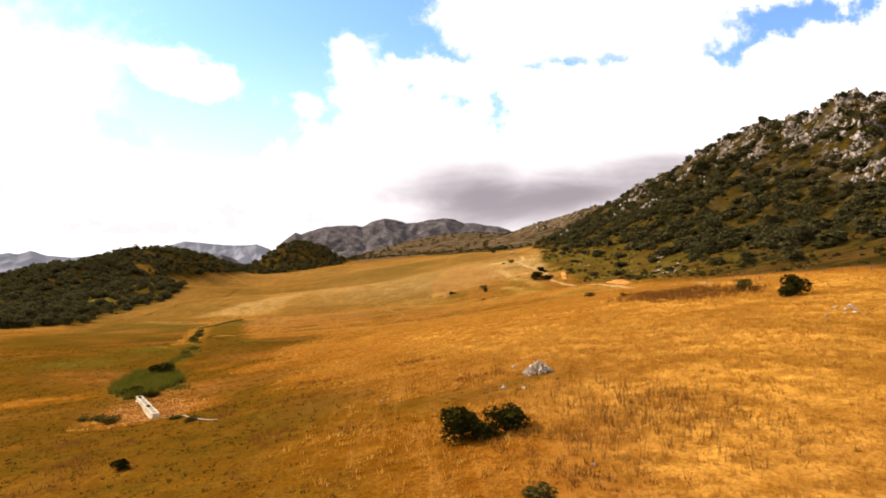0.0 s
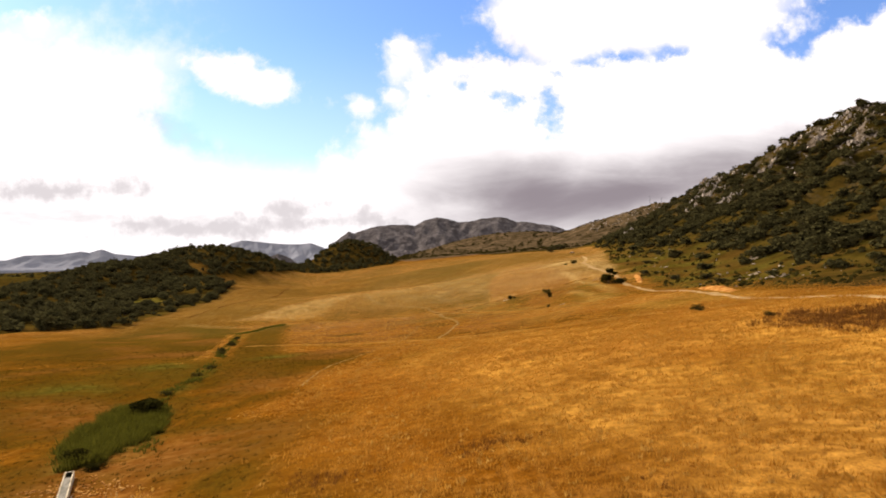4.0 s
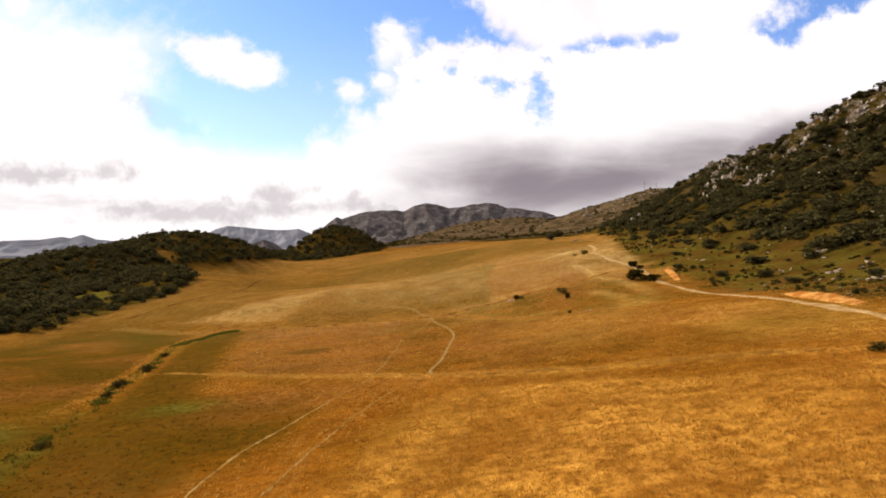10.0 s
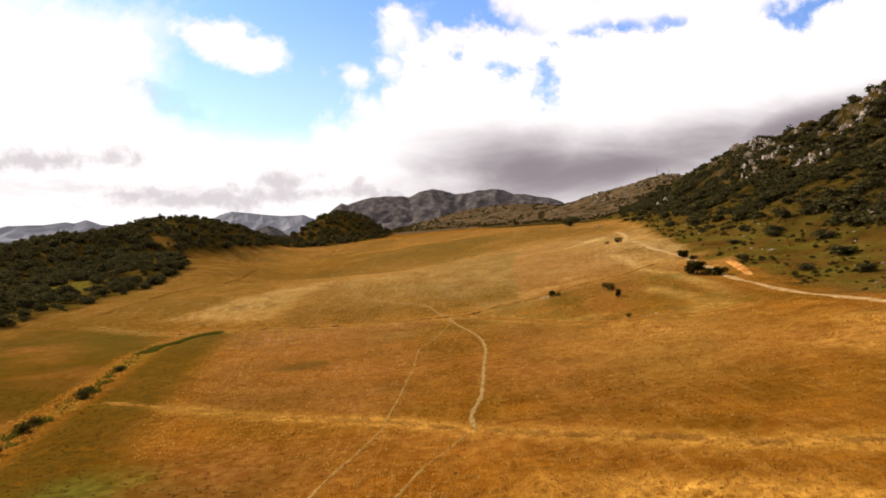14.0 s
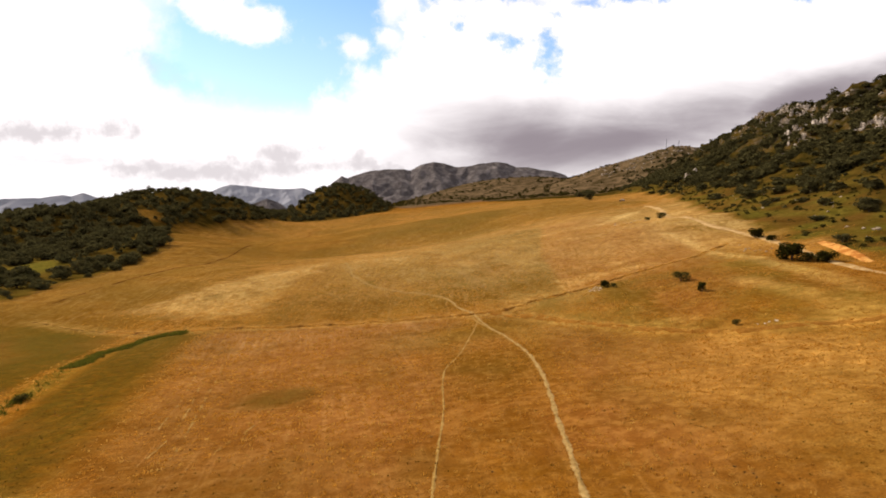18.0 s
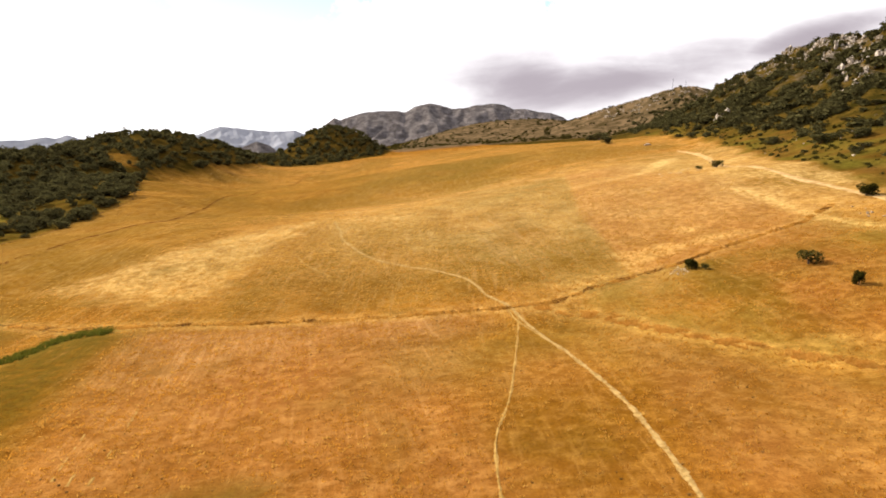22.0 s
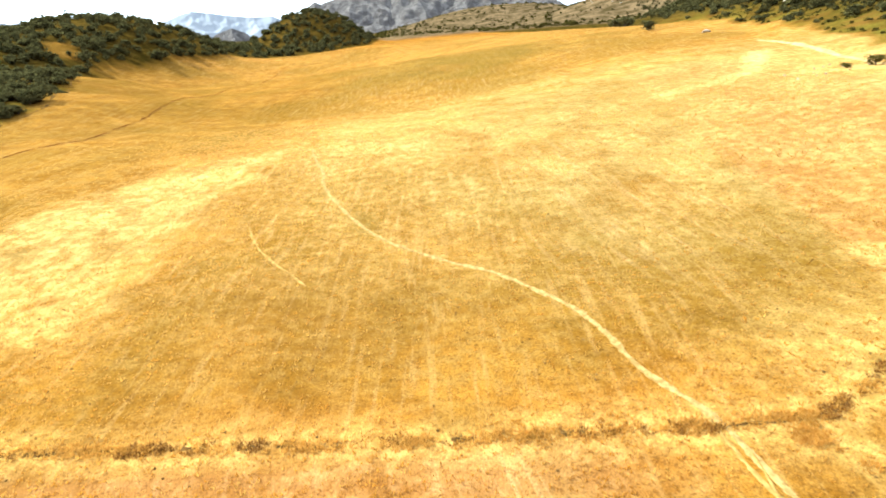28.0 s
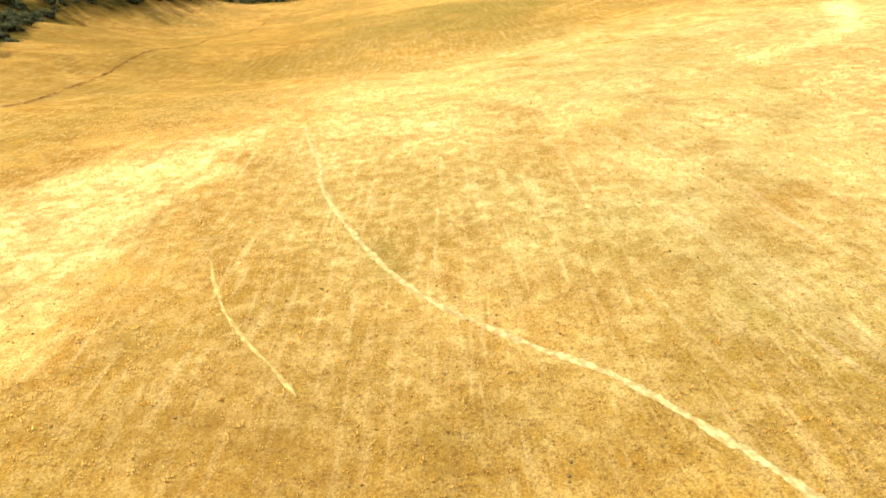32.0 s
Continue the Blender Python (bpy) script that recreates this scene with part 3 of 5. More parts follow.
def ground_cover(x, y):
    s = mountain_rise(x, y)
    # the wood's floor takes the same dark colour as the heath
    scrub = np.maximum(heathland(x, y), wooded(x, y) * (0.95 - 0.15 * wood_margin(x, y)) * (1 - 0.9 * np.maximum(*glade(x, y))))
    scrub = np.maximum(scrub, np.clip((-x - 420) / 200, 0, 1) * 0.85 * np.clip(0.5 + noise2(x, y, 160, 71), 0.2, 1))
    foot = np.clip((0.34 - s) / 0.2, 0, 1) * np.clip((y - 190) / 60, 0, 1) * np.clip((900 - y) / 200, 0, 1)
    scrub = scrub * (1 - 0.22 * foot * (x > 40))
    green = near_line(x, y, BROOK, 3.0) * np.clip(0.25 + 0.5 * noise2(x, y, 16, 33), 0, 0.6)
    green = np.maximum(green, 0.9 * inside(x, y, POND, 2.5, 0.8, 6))
    green = np.maximum(green, 0.22 * spot(x, y, -66, 165, 20, 42, 0.2, 0.8))
    green = np.maximum(green, 0.55 * near_line(x, y, BROOK[8:], 4.0))
    green = np.maximum(green, 0.85 * spot(x, y, -46, 183, 9, 9, 0.5, 0.8))
    green = np.maximum(green, 0.85 * spot(x, y, -68, 166, 9, 10, 0.2, 0.8))
    green = np.maximum(green, 0.75 * spot(x, y, -71, 136, 14, 9, 0.1, 0.9))
    green = np.maximum(green, 0.3 * spot(x, y, -112, 145, 28, 20, 0.1, 0.9))
    green = np.maximum(green, 0.15 * spot(x, y, -128, 330, 24, 9, -0.4, 0.8))
    green = np.maximum(green, 0.28 * wooded(x, y) * wood_margin(x, y) * np.clip(0.6 + noise2(x, y, 20, 72), 0, 1))
    green = np.maximum(green, 0.6 * foot * heathland(x, y) * np.clip(0.5 + noise2(x, y, 22, 91), 0, 1))
    green = np.maximum(green, 0.5 * np.clip((-x - 420) / 100, 0, 1) * np.clip(noise2(x, y, 190, 73), 0, 1))
    green = np.maximum(green, 0.14 * spot(x, y, -120, 305, 30, 26, 0.0, 0.6))
    green = np.maximum(green, 0.30 * spot(x, y, 64, 328, 11, 26, -0.2, 0.7))
    green = np.maximum(green, 0.85 * glade(x, y)[0])
    pale = 0.70 * inside(x, y, PALE_PLOT, 7, 3, 18) * np.clip(0.75 + 0.45 * noise2(x, y, 9, 26), 0.25, 1)
    pale = np.maximum(pale, 0.9 * inside(x, y, [(18, 326), (30, 334), (50, 338), (46, 343), (36, 341), (26, 342), (18, 340)], 4, 1.5))
    pale = np.maximum(pale, 0.95 * spot(x, y, 39, 350, 5, 5, 0.0, 0.7))
    pale = np.maximum(pale, 0.95 * near_line(x, y, [(27.5, 432), (43, 438), (65, 456), (92, 505)], 7))
    pale = np.maximum(pale, 0.95 * near_line(x, y, [(64.3, 379), (67.5, 364), (64.5, 340), (69, 327), (69, 309), (67, 291), (66, 280)], 4.2))
    pale = np.maximum(pale, 0.95 * near_line(x, y, [(54, 301), (56, 288), (57, 280), (60, 274)], 4.5))
    pale = np.maximum(pale, 0.8 * spot(x, y, 30, 281, 9, 3, -0.3, 0.6))
    pale = np.maximum(pale, 0.25 * spot(x, y, 52, 400, 30, 60, -0.2, 0.8))
    pale = np.maximum(pale, 0.35 * spot(x, y, 62, 465, 22, 60, -0.4, 0.7))
    pale = np.maximum(pale, 0.9 * spot(x, y, 56, 268, 8, 16, -0.9, 0.7))
    pale = np.maximum(pale, 0.95 * near_line(x, y, OLD_WALL, 3.2))
    pale = np.maximum(pale, 0.75 * spot(x, y, 62, 195, 20, 38, 0.1, 0.5))
    pale = np.maximum(pale, 0.25 * spot(x, y, -5, 292, 45, 16, 0.1, 0.9))
    pale = np.maximum(pale, 0.6 * spot(x, y, 12, 322, 20, 16, 0.0, 0.9))
    pale = np.maximum(pale, 0.5 * spot(x, y, 32, 240, 32, 46, 0.0, 0.9))
    pale = np.maximum(pale, near_line(x, y, BANK, 4.4) * np.clip(0.75 + 0.5 * noise2(x, y, 6, 93), 0.3, 1))
    pale = np.maximum(pale, 0.55 * near_line(x, y, DITCH, 3.5))
    knoll = np.clip((x - np.interp(y, (0, 60, 90, 120, 148, 167, 178), (7, 6, -2, -13, -15, -10, 0)) + 4 * noise2(x, y, 18, 74)) / 8, 0, 1)
    knoll = knoll * np.clip((np.interp(x, (-10, 0, 17, 31, 56, 90), (170, 179, 169, 158, 151, 140)) - y) / 4, 0, 1) * np.clip((110 - x) / 30, 0, 1)
    # plain far to the left made paler in colour, in place of haze
    pale = np.maximum(pale, 0.7 * np.clip((-x - 650) / 300, 0, 1))
    pale = np.maximum(pale, 0.95 * knoll * np.clip(0.7 + 0.5 * noise2(x, y, 35, 38), 0, 1))
    pale = np.maximum(pale, 0.36 * np.clip((y - 325) / 40, 0, 1) * np.clip((560 - y) / 90, 0, 1) * np.clip((x + 80) / 60, 0.25, 1.4) * np.clip(0.75 + 0.5 * noise2(x, y, 30, 39), 0, 1) * (1 - heathland(x, y)))
    stone = np.clip((s - 0.45) / 0.35, 0, 1) * np.clip(1.6 - s, 0, 1) * np.clip((1500 - y) / 300, 0, 1) * (0.35 + 0.65 * outcrop(x, y))
    stone = np.maximum(stone, spot(x, y, 640, 2010, 210, 160, 0.2, 0.8) * 0.8)
    rust = np.clip(0.9 * noise2(x, y, 75, 34), 0, 1) * 0.8 * (1 - 0.8 * np.clip((y - 318) / 8, 0, 1))
    rust = rust * (1 - np.clip((-x - 250) / 60, 0, 1))
    rust = np.maximum(rust, spot(x, y, -30, 74, 8, 9, 0.4, 0.5))
    rust = np.maximum(rust, spot(x, y, 50, 103, 9, 14, 0.2, 0.5))
    rust = np.maximum(rust, 0.5 * spot(x, y, -8, 245, 60, 42, 0.2, 0.9))
    rust = np.maximum(rust, 0.8 * np.clip((y - 1300) / 200, 0, 1) * np.clip((x + 120) / 60, 0, 1))
    olive = np.clip(0.9 * noise2(x, y, 110, 35), 0, 1) * np.interp(y, (280, 340), (0.65, 0.3))
    olive = np.maximum(olive, 1.0 * spot(x, y, -42, 165, 30, 42, 0.1, 0.6))
    olive = np.maximum(olive, 0.75 * spot(x, y, -2, 150, 18, 20, 0.1, 0.7))
    # darker olive over the near left of the pasture
    left_olive = np.clip((np.interp(y, (0, 45, 65, 90, 130, 160, 190), (-4, 3, 2, -10, -20, -20, -16)) - x + 7 * noise2(x, y, 40, 46)) / 14, 0, 1) * np.clip((195 - y) / 30, 0, 1)
    olive = np.maximum(olive, left_olive * np.clip(0.95 + 0.4 * noise2(x, y, 17, 47), 0.5, 1))
    olive = np.maximum(olive, 0.9 * spot(x, y, 5, 42, 12, 6, 0.1, 0.8))
    olive = np.maximum(olive, 0.7 * spot(x, y, -110, 140, 45, 60, 0.1, 0.8))
    olive = np.maximum(olive, 0.2 * spot(x, y, -10, 370, 26, 45, -0.3, 0.8))
    olive = np.maximum(olive, 0.6 * spot(x, y, -20, 640, 150, 120, 0.1, 0.9))
    olive = np.maximum(olive, 0.6 * np.clip(noise2(x, y, 30, 90) - 0.2, 0, 1) * np.clip((y - 190) / 20, 0, 1) * np.clip((420 - y) / 60, 0, 1))
    olive = olive * (1 - 0.75 * knoll) * (1 - spot(x, y, -28, 72, 9, 10, 0.4, 0.5)) * (1 - 0.7 * spot(x, y, -55, 92, 14, 7, 0.5, 0.8))
    rust = rust * (1 - 0.6 * knoll)
    brook_x = np.interp(y, [p[1] for p in BROOK[:10]], [p[0] for p in BROOK[:10]])
    low_plot = np.clip((brook_x - 3 - x) / 3, 0, 1) * np.clip((np.interp(x, (-146, -107, -81), (346, 326, 318)) - y) / 3, 0, 1) * np.clip((y - 150) / 50, 0, 1) * np.clip((x + 175) / 20, 0, 1)
    olive = np.maximum(olive, low_plot * np.clip(0.95 + 0.4 * noise2(x, y, 45, 83), 0.5, 1))
    right = np.clip((x - brook_x - 2) / 3, 0, 1) * np.clip((brook_x + 24 - x) / 9, 0, 1) * np.clip((y - 150) / 20, 0, 1) * np.clip((319 - y) / 5, 0, 1)
    olive = np.maximum(olive, 0.95 * right)
    below_wood = np.clip((-68 - x) / 30, 0, 1) * np.clip((y - 322) / 12, 0, 1) * np.clip((1000 - y) / 250, 0, 1) * (1 - inside(x, y, PALE_PLOT, 12, 3, 18))
    olive = np.maximum(olive, 0.42 * below_wood * np.clip(0.85 + 0.3 * noise2(x, y, 50, 29), 0.5, 1))
    bank_y = np.interp(x, [p[0] for p in BANK], [p[1] for p in BANK])
    ditch_y = np.interp(x, [p[0] for p in DITCH], [p[1] for p in DITCH])
    wedge = np.clip((y - bank_y - 1) / 2, 0, 1) * np.clip((ditch_y - 1 - y) / 2, 0, 1) * np.clip((x - 1) / 8, 0, 1) * np.clip((80 - x) / 12, 0, 1)
    ember = spot(x, y, 38, 292, 10, 20, -0.2, 0.6)
    rust = np.maximum(rust, 0.7 * wedge * ember)
    olive = np.maximum(olive, 0.5 * wedge * (1 - ember) * np.clip(0.8 + 0.6 * noise2(x, y, 20, 84), 0.1, 1))
    # near hillside darkened in its colour, for shadow and viewing angle
    olive = np.maximum(olive, 0.40 * np.clip((366 - y + 5 * noise2(x, y, 20, 30)) / 28, 0, 1) * np.clip((y - 319) / 4, 0, 1) * np.clip((x + 72) / 10, 0, 1) * np.clip((-6 - x) / 9, 0, 1))
    olive = np.maximum(olive, spot(x, y, 9.3, 43.4, 5, 2.6, 0.1, 0.7))
    pale = np.maximum(pale, 0.5 * np.clip((y - 375) / 30, 0, 1) * np.clip((520 - y) / 80, 0, 1) * np.clip((x + 75) / 25, 0, 1) * np.interp(x, (10, 26), (1, 0.5)) * np.clip(0.8 + 0.4 * noise2(x, y, 30, 23), 0.2, 1) * (1 - heathland(x, y)))
    olive = np.maximum(olive, 0.95 * spot(x, y, -41.5, 257, 8.5, 7.5, 0.2, 0.6))
    olive = np.maximum(olive, 0.7 * near_line(x, y, DITCH[8:], 3.0))
    olive = np.maximum(olive, 0.55 * spot(x, y, 75, 347, 9, 28, 0.1, 0.6))
    olive = np.maximum(olive, 0.5 * spot(x, y, 9, 240, 9, 14, 0.1, 0.8))
    olive = np.maximum(olive, 0.33 * np.clip((x + 17) / 5, 0, 1) * np.clip((4 - x) / 7, 0, 1) * np.clip((y - 205) / 15, 0, 1) * np.clip((312 - y) / 8, 0, 1))
    green = np.maximum(green, 0.2 * wedge * np.clip(0.3 + noise2(x, y, 16, 85), 0, 1))
    lee = np.clip((y - np.interp(x, [p[0] for p in OLD_WALL], [p[1] for p in OLD_WALL]) - 2) / 3, 0, 1) * np.clip((240 - y) / 40, 0, 1) * np.clip((x + 30) / 20, 0, 1) * np.clip((44 - x) / 8, 0, 1)
    olive = np.maximum(olive, 0.55 * lee * np.clip(0.7 + 0.6 * noise2(x, y, 24, 86), 0, 1))
    slope = heathland(x, y) * np.clip((0.36 - s) / 0.2, 0, 1) * np.clip((1000 - y) / 200, 0, 1)
    rust = np.maximum(rust, 0.4 * slope * np.clip(0.35 + 0.9 * noise2(x, y, 34, 87), 0, 1))
    line = np.interp(y, (318, 325, 384, 500), (17, 18, 20, 39))
    plot = np.clip((y - 322) / 6, 0, 1) * np.clip((505 - y) / 20, 0, 1) * (1 - heathland(x, y))
    beyond = np.clip((x - line) / 1.5, 0, 1)
    olive = np.maximum(olive * (1 - plot * beyond), 0.42 * plot * (1 - beyond) * np.clip((x + 45) / 40, 0, 1) * np.clip(0.85 + 0.3 * noise2(x, y, 40, 27), 0.5, 1))
    rust = np.maximum(rust * (1 - 0.85 * np.clip((s - 0.15) / 0.2, 0, 1)), 0.5 * plot * beyond * np.clip((75 - x) / 20, 0, 1))
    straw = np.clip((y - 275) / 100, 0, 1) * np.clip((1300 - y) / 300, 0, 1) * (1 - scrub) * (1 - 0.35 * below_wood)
    moor = np.clip((y - 1250) / 250, 0, 1) * np.clip((x + 180) / 60, 0, 1)
    near = np.clip((260 - y) / 110, 0, 1) * (1 - scrub)
    tan = np.clip((x - brook_x - 17) / 9, 0, 1) * np.clip((-10 - x + 4 * noise2(x, y, 25, 28)) / 10, 0, 1) * np.clip((y - np.interp(x, [p[0] for p in OLD_WALL], [p[1] for p in OLD_WALL])) / 6, 0, 1) * np.clip((317 - y) / 3, 0, 1)
    tan = np.maximum(tan, 0.8 * np.clip((x - 3) / 5, 0, 1) * np.clip((60 - x) / 20, 0, 1) * np.clip((y - 195) / 20, 0, 1) * np.clip((bank_y - 3 - y) / 8, 0, 1))
    tan = np.maximum(tan, 0.4 * plot * beyond * np.clip((72 - x) / 10, 0, 1)) * (1 - scrub)
    rows = np.maximum(np.clip((x + 20) / 12, 0, 1) * np.clip((24 - x) / 8, 0, 1) * np.clip((y - 335) / 10, 0, 1) * np.clip((420 - y) / 30, 0, 1), tan * (x < 0))
    return scrub, green, pale, stone, rust, olive, straw, moor, near, tan, rows, inside(x, y, POND, 2.0, 0.6, 5)


def sheet(name, xs, ys, zs, mat):
    h, wd = zs.shape
    n = np.arange(h * wd).reshape(h, wd)
    quads = np.stack([n[:-1, :-1], n[:-1, 1:], n[1:, 1:], n[1:, :-1]], -1).reshape(-1, 4)
    me = bpy.data.meshes.new(name)
    me.from_pydata(np.stack([xs, ys, zs], -1).reshape(-1, 3).tolist(), [], quads.tolist())
    me.polygons.foreach_set("use_smooth", np.ones(len(quads), bool))
    me.materials.append(mat)
    return new(name, me)


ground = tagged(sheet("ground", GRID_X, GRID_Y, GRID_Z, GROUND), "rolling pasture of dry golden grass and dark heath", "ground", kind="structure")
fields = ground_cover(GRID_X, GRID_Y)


def cover_at(k, x, y):
    """One kind of ground cover at many places, read from the ground sheet."""
    return fields[k][np.clip(np.searchsorted(GY, y), 0, len(GY) - 1), np.clip(np.searchsorted(GX, x), 0, len(GX) - 1)]


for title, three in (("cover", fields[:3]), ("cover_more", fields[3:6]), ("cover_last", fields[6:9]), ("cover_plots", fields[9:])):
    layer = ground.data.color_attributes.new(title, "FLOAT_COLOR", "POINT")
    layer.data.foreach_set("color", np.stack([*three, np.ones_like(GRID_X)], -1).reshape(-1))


# ---- far mountains ----
def far_range(name, dist, profile, base, mat, label, seed):
    """A range far off: its skyline by degrees to the right and metres of height, falling away to its foot on both sides."""
    az = np.linspace(profile[0][0], profile[-1][0], 260)
    top = np.interp(az, [p[0] for p in profile], [p[1] for p in profile])
    rows = np.linspace(-0.35, 1, 40)
    A, T = np.meshgrid(az, rows)
    R = dist + (T - 1) * (top * 2.2)[None, :] * 1.0
    X, Y = R * np.sin(np.radians(A)), R * np.cos(np.radians(A))
    crag = (noise2(X, Y, 520, seed) * 0.6 + noise2(X, Y, 210, seed + 1) * 0.45 + noise2(X, Y, 90, seed + 2) * 0.3) * 1.5 * (1 - 0.85 * np.clip(T, 0, 1) ** 3)
    fold = np.abs(noise2(X, Y, 300, seed + 3))
    prof = np.clip(T, 0, 1) ** 1.25
    Z = base + (top - base)[None, :] * prof * (1 - (1 - T) * fold * 0.8) + crag * 26 * np.clip(T, 0, 1) * (top - base)[None, :] / 300
    Z = np.where(T < 0, base + T * 200, Z)
    return tagged(sheet(name, X, Y, Z, mat), label, "mountain", kind="structure")


# no air between: each range wears its haze as colour
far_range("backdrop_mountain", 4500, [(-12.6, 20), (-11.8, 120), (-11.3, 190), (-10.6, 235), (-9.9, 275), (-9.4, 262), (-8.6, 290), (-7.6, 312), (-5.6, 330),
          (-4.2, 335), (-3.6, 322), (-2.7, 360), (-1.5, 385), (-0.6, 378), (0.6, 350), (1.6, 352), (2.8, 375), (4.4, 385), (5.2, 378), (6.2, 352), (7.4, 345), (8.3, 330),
          (9.4, 318), (10.6, 290), (11.4, 245), (12.4, 215), (14, 120)], 10, HAZY, "grey bare limestone mountain under cloud, its haze put in as colour", 50)
far_range("backdrop_ridge", 4700, [(-24, 60), (-21.5, 150), (-20.6, 185), (-19.6, 212), (-18.3, 205), (-15.5, 185), (-13.4, 195), (-12.2, 160), (-11, 60)], 0, HAZEBLUE,
          "ridge far off, its haze put in as pale blue-grey", 60)
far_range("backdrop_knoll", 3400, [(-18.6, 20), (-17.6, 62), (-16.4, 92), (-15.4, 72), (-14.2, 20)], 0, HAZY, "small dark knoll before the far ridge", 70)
far_range("backdrop_peaks", 4850, [(-62, 40), (-52, 70), (-45, 52), (-40, 66), (-37.2, 62), (-36, 95), (-33.6, 105), (-32.2, 128), (-31.6, 118), (-30.8, 142), (-29.8, 110), (-28, 95), (-26.4, 112), (-24, 70)], 0, HAZEBLUE,
          "jagged hills beyond the plain, their haze put in as pale blue", 80)


# ---- building blocks ----
def mesh_of(name, verts, faces, mat, smooth=False):
    me = bpy.data.meshes.new(name)
    me.from_pydata(np.asarray(verts, float).tolist(), [], [list(f) for f in faces])
    if smooth:
        me.polygons.foreach_set("use_smooth", np.ones(len(me.polygons), bool))
    me.materials.append(mat)
    return me


def part(name, me, parent, label=""):
    ob = new(name, me)
    ob.parent = parent
    return tagged(ob, label)


def crown(rng, lobes, leaves, leaf, flat=0.75):
    """Leaf sprays over a heap of lobes, about 1 wide and 1 high, standing on 0."""
    centres, radii = [], []
    for k in range(lobes):
        a, d = rng.uniform(0, 6.283), 0.30 * math.sqrt(rng.uniform(0, 1))
        r = rng.uniform(0.17, 0.27)
        centres.append((d * math.cos(a), d * math.sin(a), rng.uniform(0.28, 0.74) - 0.5 * d))
        radii.append(r)
    verts, faces = [], []
    for k in range(leaves):
        i = rng.randrange(lobes)
        n = Vector((rng.gauss(0, 1), rng.gauss(0, 1), rng.gauss(0.25, 1))).normalized()
        p = Vector(centres[i]) + n * radii[i] * rng.uniform(0.72, 1.08)
        p.z = max(p.z * (0.85 + 0.3 * flat), 0.03)
        face = (n + Vector((rng.gauss(0, 0.55), rng.gauss(0, 0.55), rng.gauss(0.1, 0.55)))).normalized()
        u = face.orthogonal().normalized()
        u.rotate(Matrix.Rotation(rng.uniform(0, 6.283), 3, face))
        v = face.cross(u)
        s = leaf * rng.uniform(0.6, 1.35)
        b = len(verts)
        verts += [p - u * s, p - v * s * rng.uniform(0.4, 0.8) + face * s * 0.2, p + u * s * rng.uniform(0.7, 1.1), p + v * s * rng.uniform(0.4, 0.8) + face * s * 0.2]
        faces.append((b, b + 1, b + 2, b + 3))
    return np.array([tuple(q) for q in verts]), faces


def limb(verts, faces, a, b, ra, rb, n=6):
    a, b = Vector(a), Vector(b)
    d = (b - a).normalized()
    u = d.orthogonal().normalized()
    v = d.cross(u)
    s = len(verts)
    for p, r in ((a, ra), (b, rb)):
        for k in range(n):
            verts.append(tuple(p + (u * math.cos(6.2832 * k / n) + v * math.sin(6.2832 * k / n)) * r))
    for k in range(n):
        faces.append((s + k, s + (k + 1) % n, s + n + (k + 1) % n, s + n + k))
    faces.append(tuple(s + n + k for k in range(n)))


def stem(rng, spread=0.22, top=0.5):
    verts, faces = [], []
    fork = (rng.uniform(-0.03, 0.03), rng.uniform(-0.03, 0.03), 0.2)
    limb(verts, faces, (0, 0, -0.06), fork, 0.045, 0.032)
    for k in range(4):
        a = 1.57 * k + rng.uniform(-0.4, 0.4)
        limb(verts, faces, fork, (spread * math.cos(a), spread * math.sin(a), top * rng.uniform(0.75, 1.1)), 0.024, 0.008, 5)
    return verts, faces


def boulder(rng, name, mat, rough=0.28, cuts=2):
    """A broken rock: a ball cut flat by many planes, then roughened."""
    bm = bmesh.new()
    bmesh.ops.create_icosphere(bm, subdivisions=cuts, radius=0.56)
    off = Vector((rng.uniform(0, 50), rng.uniform(0, 50), rng.uniform(0, 50)))
    planes = [(Vector((rng.gauss(0, 1), rng.gauss(0, 1), rng.gauss(0, 0.8))).normalized(), rng.uniform(0.26, 0.46)) for k in range(11)]
    for q in bm.verts:
        for n, d in planes:
            over = q.co.dot(n) - d
            if over > 0:
                q.co -= n * over
        q.co *= 1 + rough * 0.7 * noise.noise(q.co * 2.3 + off) + rough * 0.5 * noise.noise(q.co * 6.1 + off)
        q.co.z = max(q.co.z, -0.32)
    me = bpy.data.meshes.new(name)
    bm.to_mesh(me)
    bm.free()
    me.materials.append(mat)
    return me


rng = random.Random(7)


class Kind:
    """One kind of plant: a few variants of stem and crown, copied to many places."""

    def __init__(self, name, leaf_mat, label, category, group, lobes, leaves, leaf, count=4):
        self.variants = []
        self.label, self.category, self.group, self.name = label, category, group, name
        for k in range(count):
            cv, cf = crown(rng, lobes, leaves, leaf)
            self.variants.append((mesh_of(name + "_crown", cv, cf, leaf_mat), mesh_of(name + "_stem", *stem(rng), BARK)))

    def plant(self, x, y, width, height, label="", sink=0.05):
        crown_me, stem_me = rng.choice(self.variants)
        root = new(self.name)
        root.matrix_world = Matrix.LocRotScale((x, y, ground_z(x, y) - sink), Euler((0, 0, rng.uniform(0, 6.28))), (width * 1.28, width * 1.28, height * 1.05))
        part("crown", crown_me, root)
        part("trunk", stem_me, root)
        return tagged(root, label or self.label, self.category, self.group)


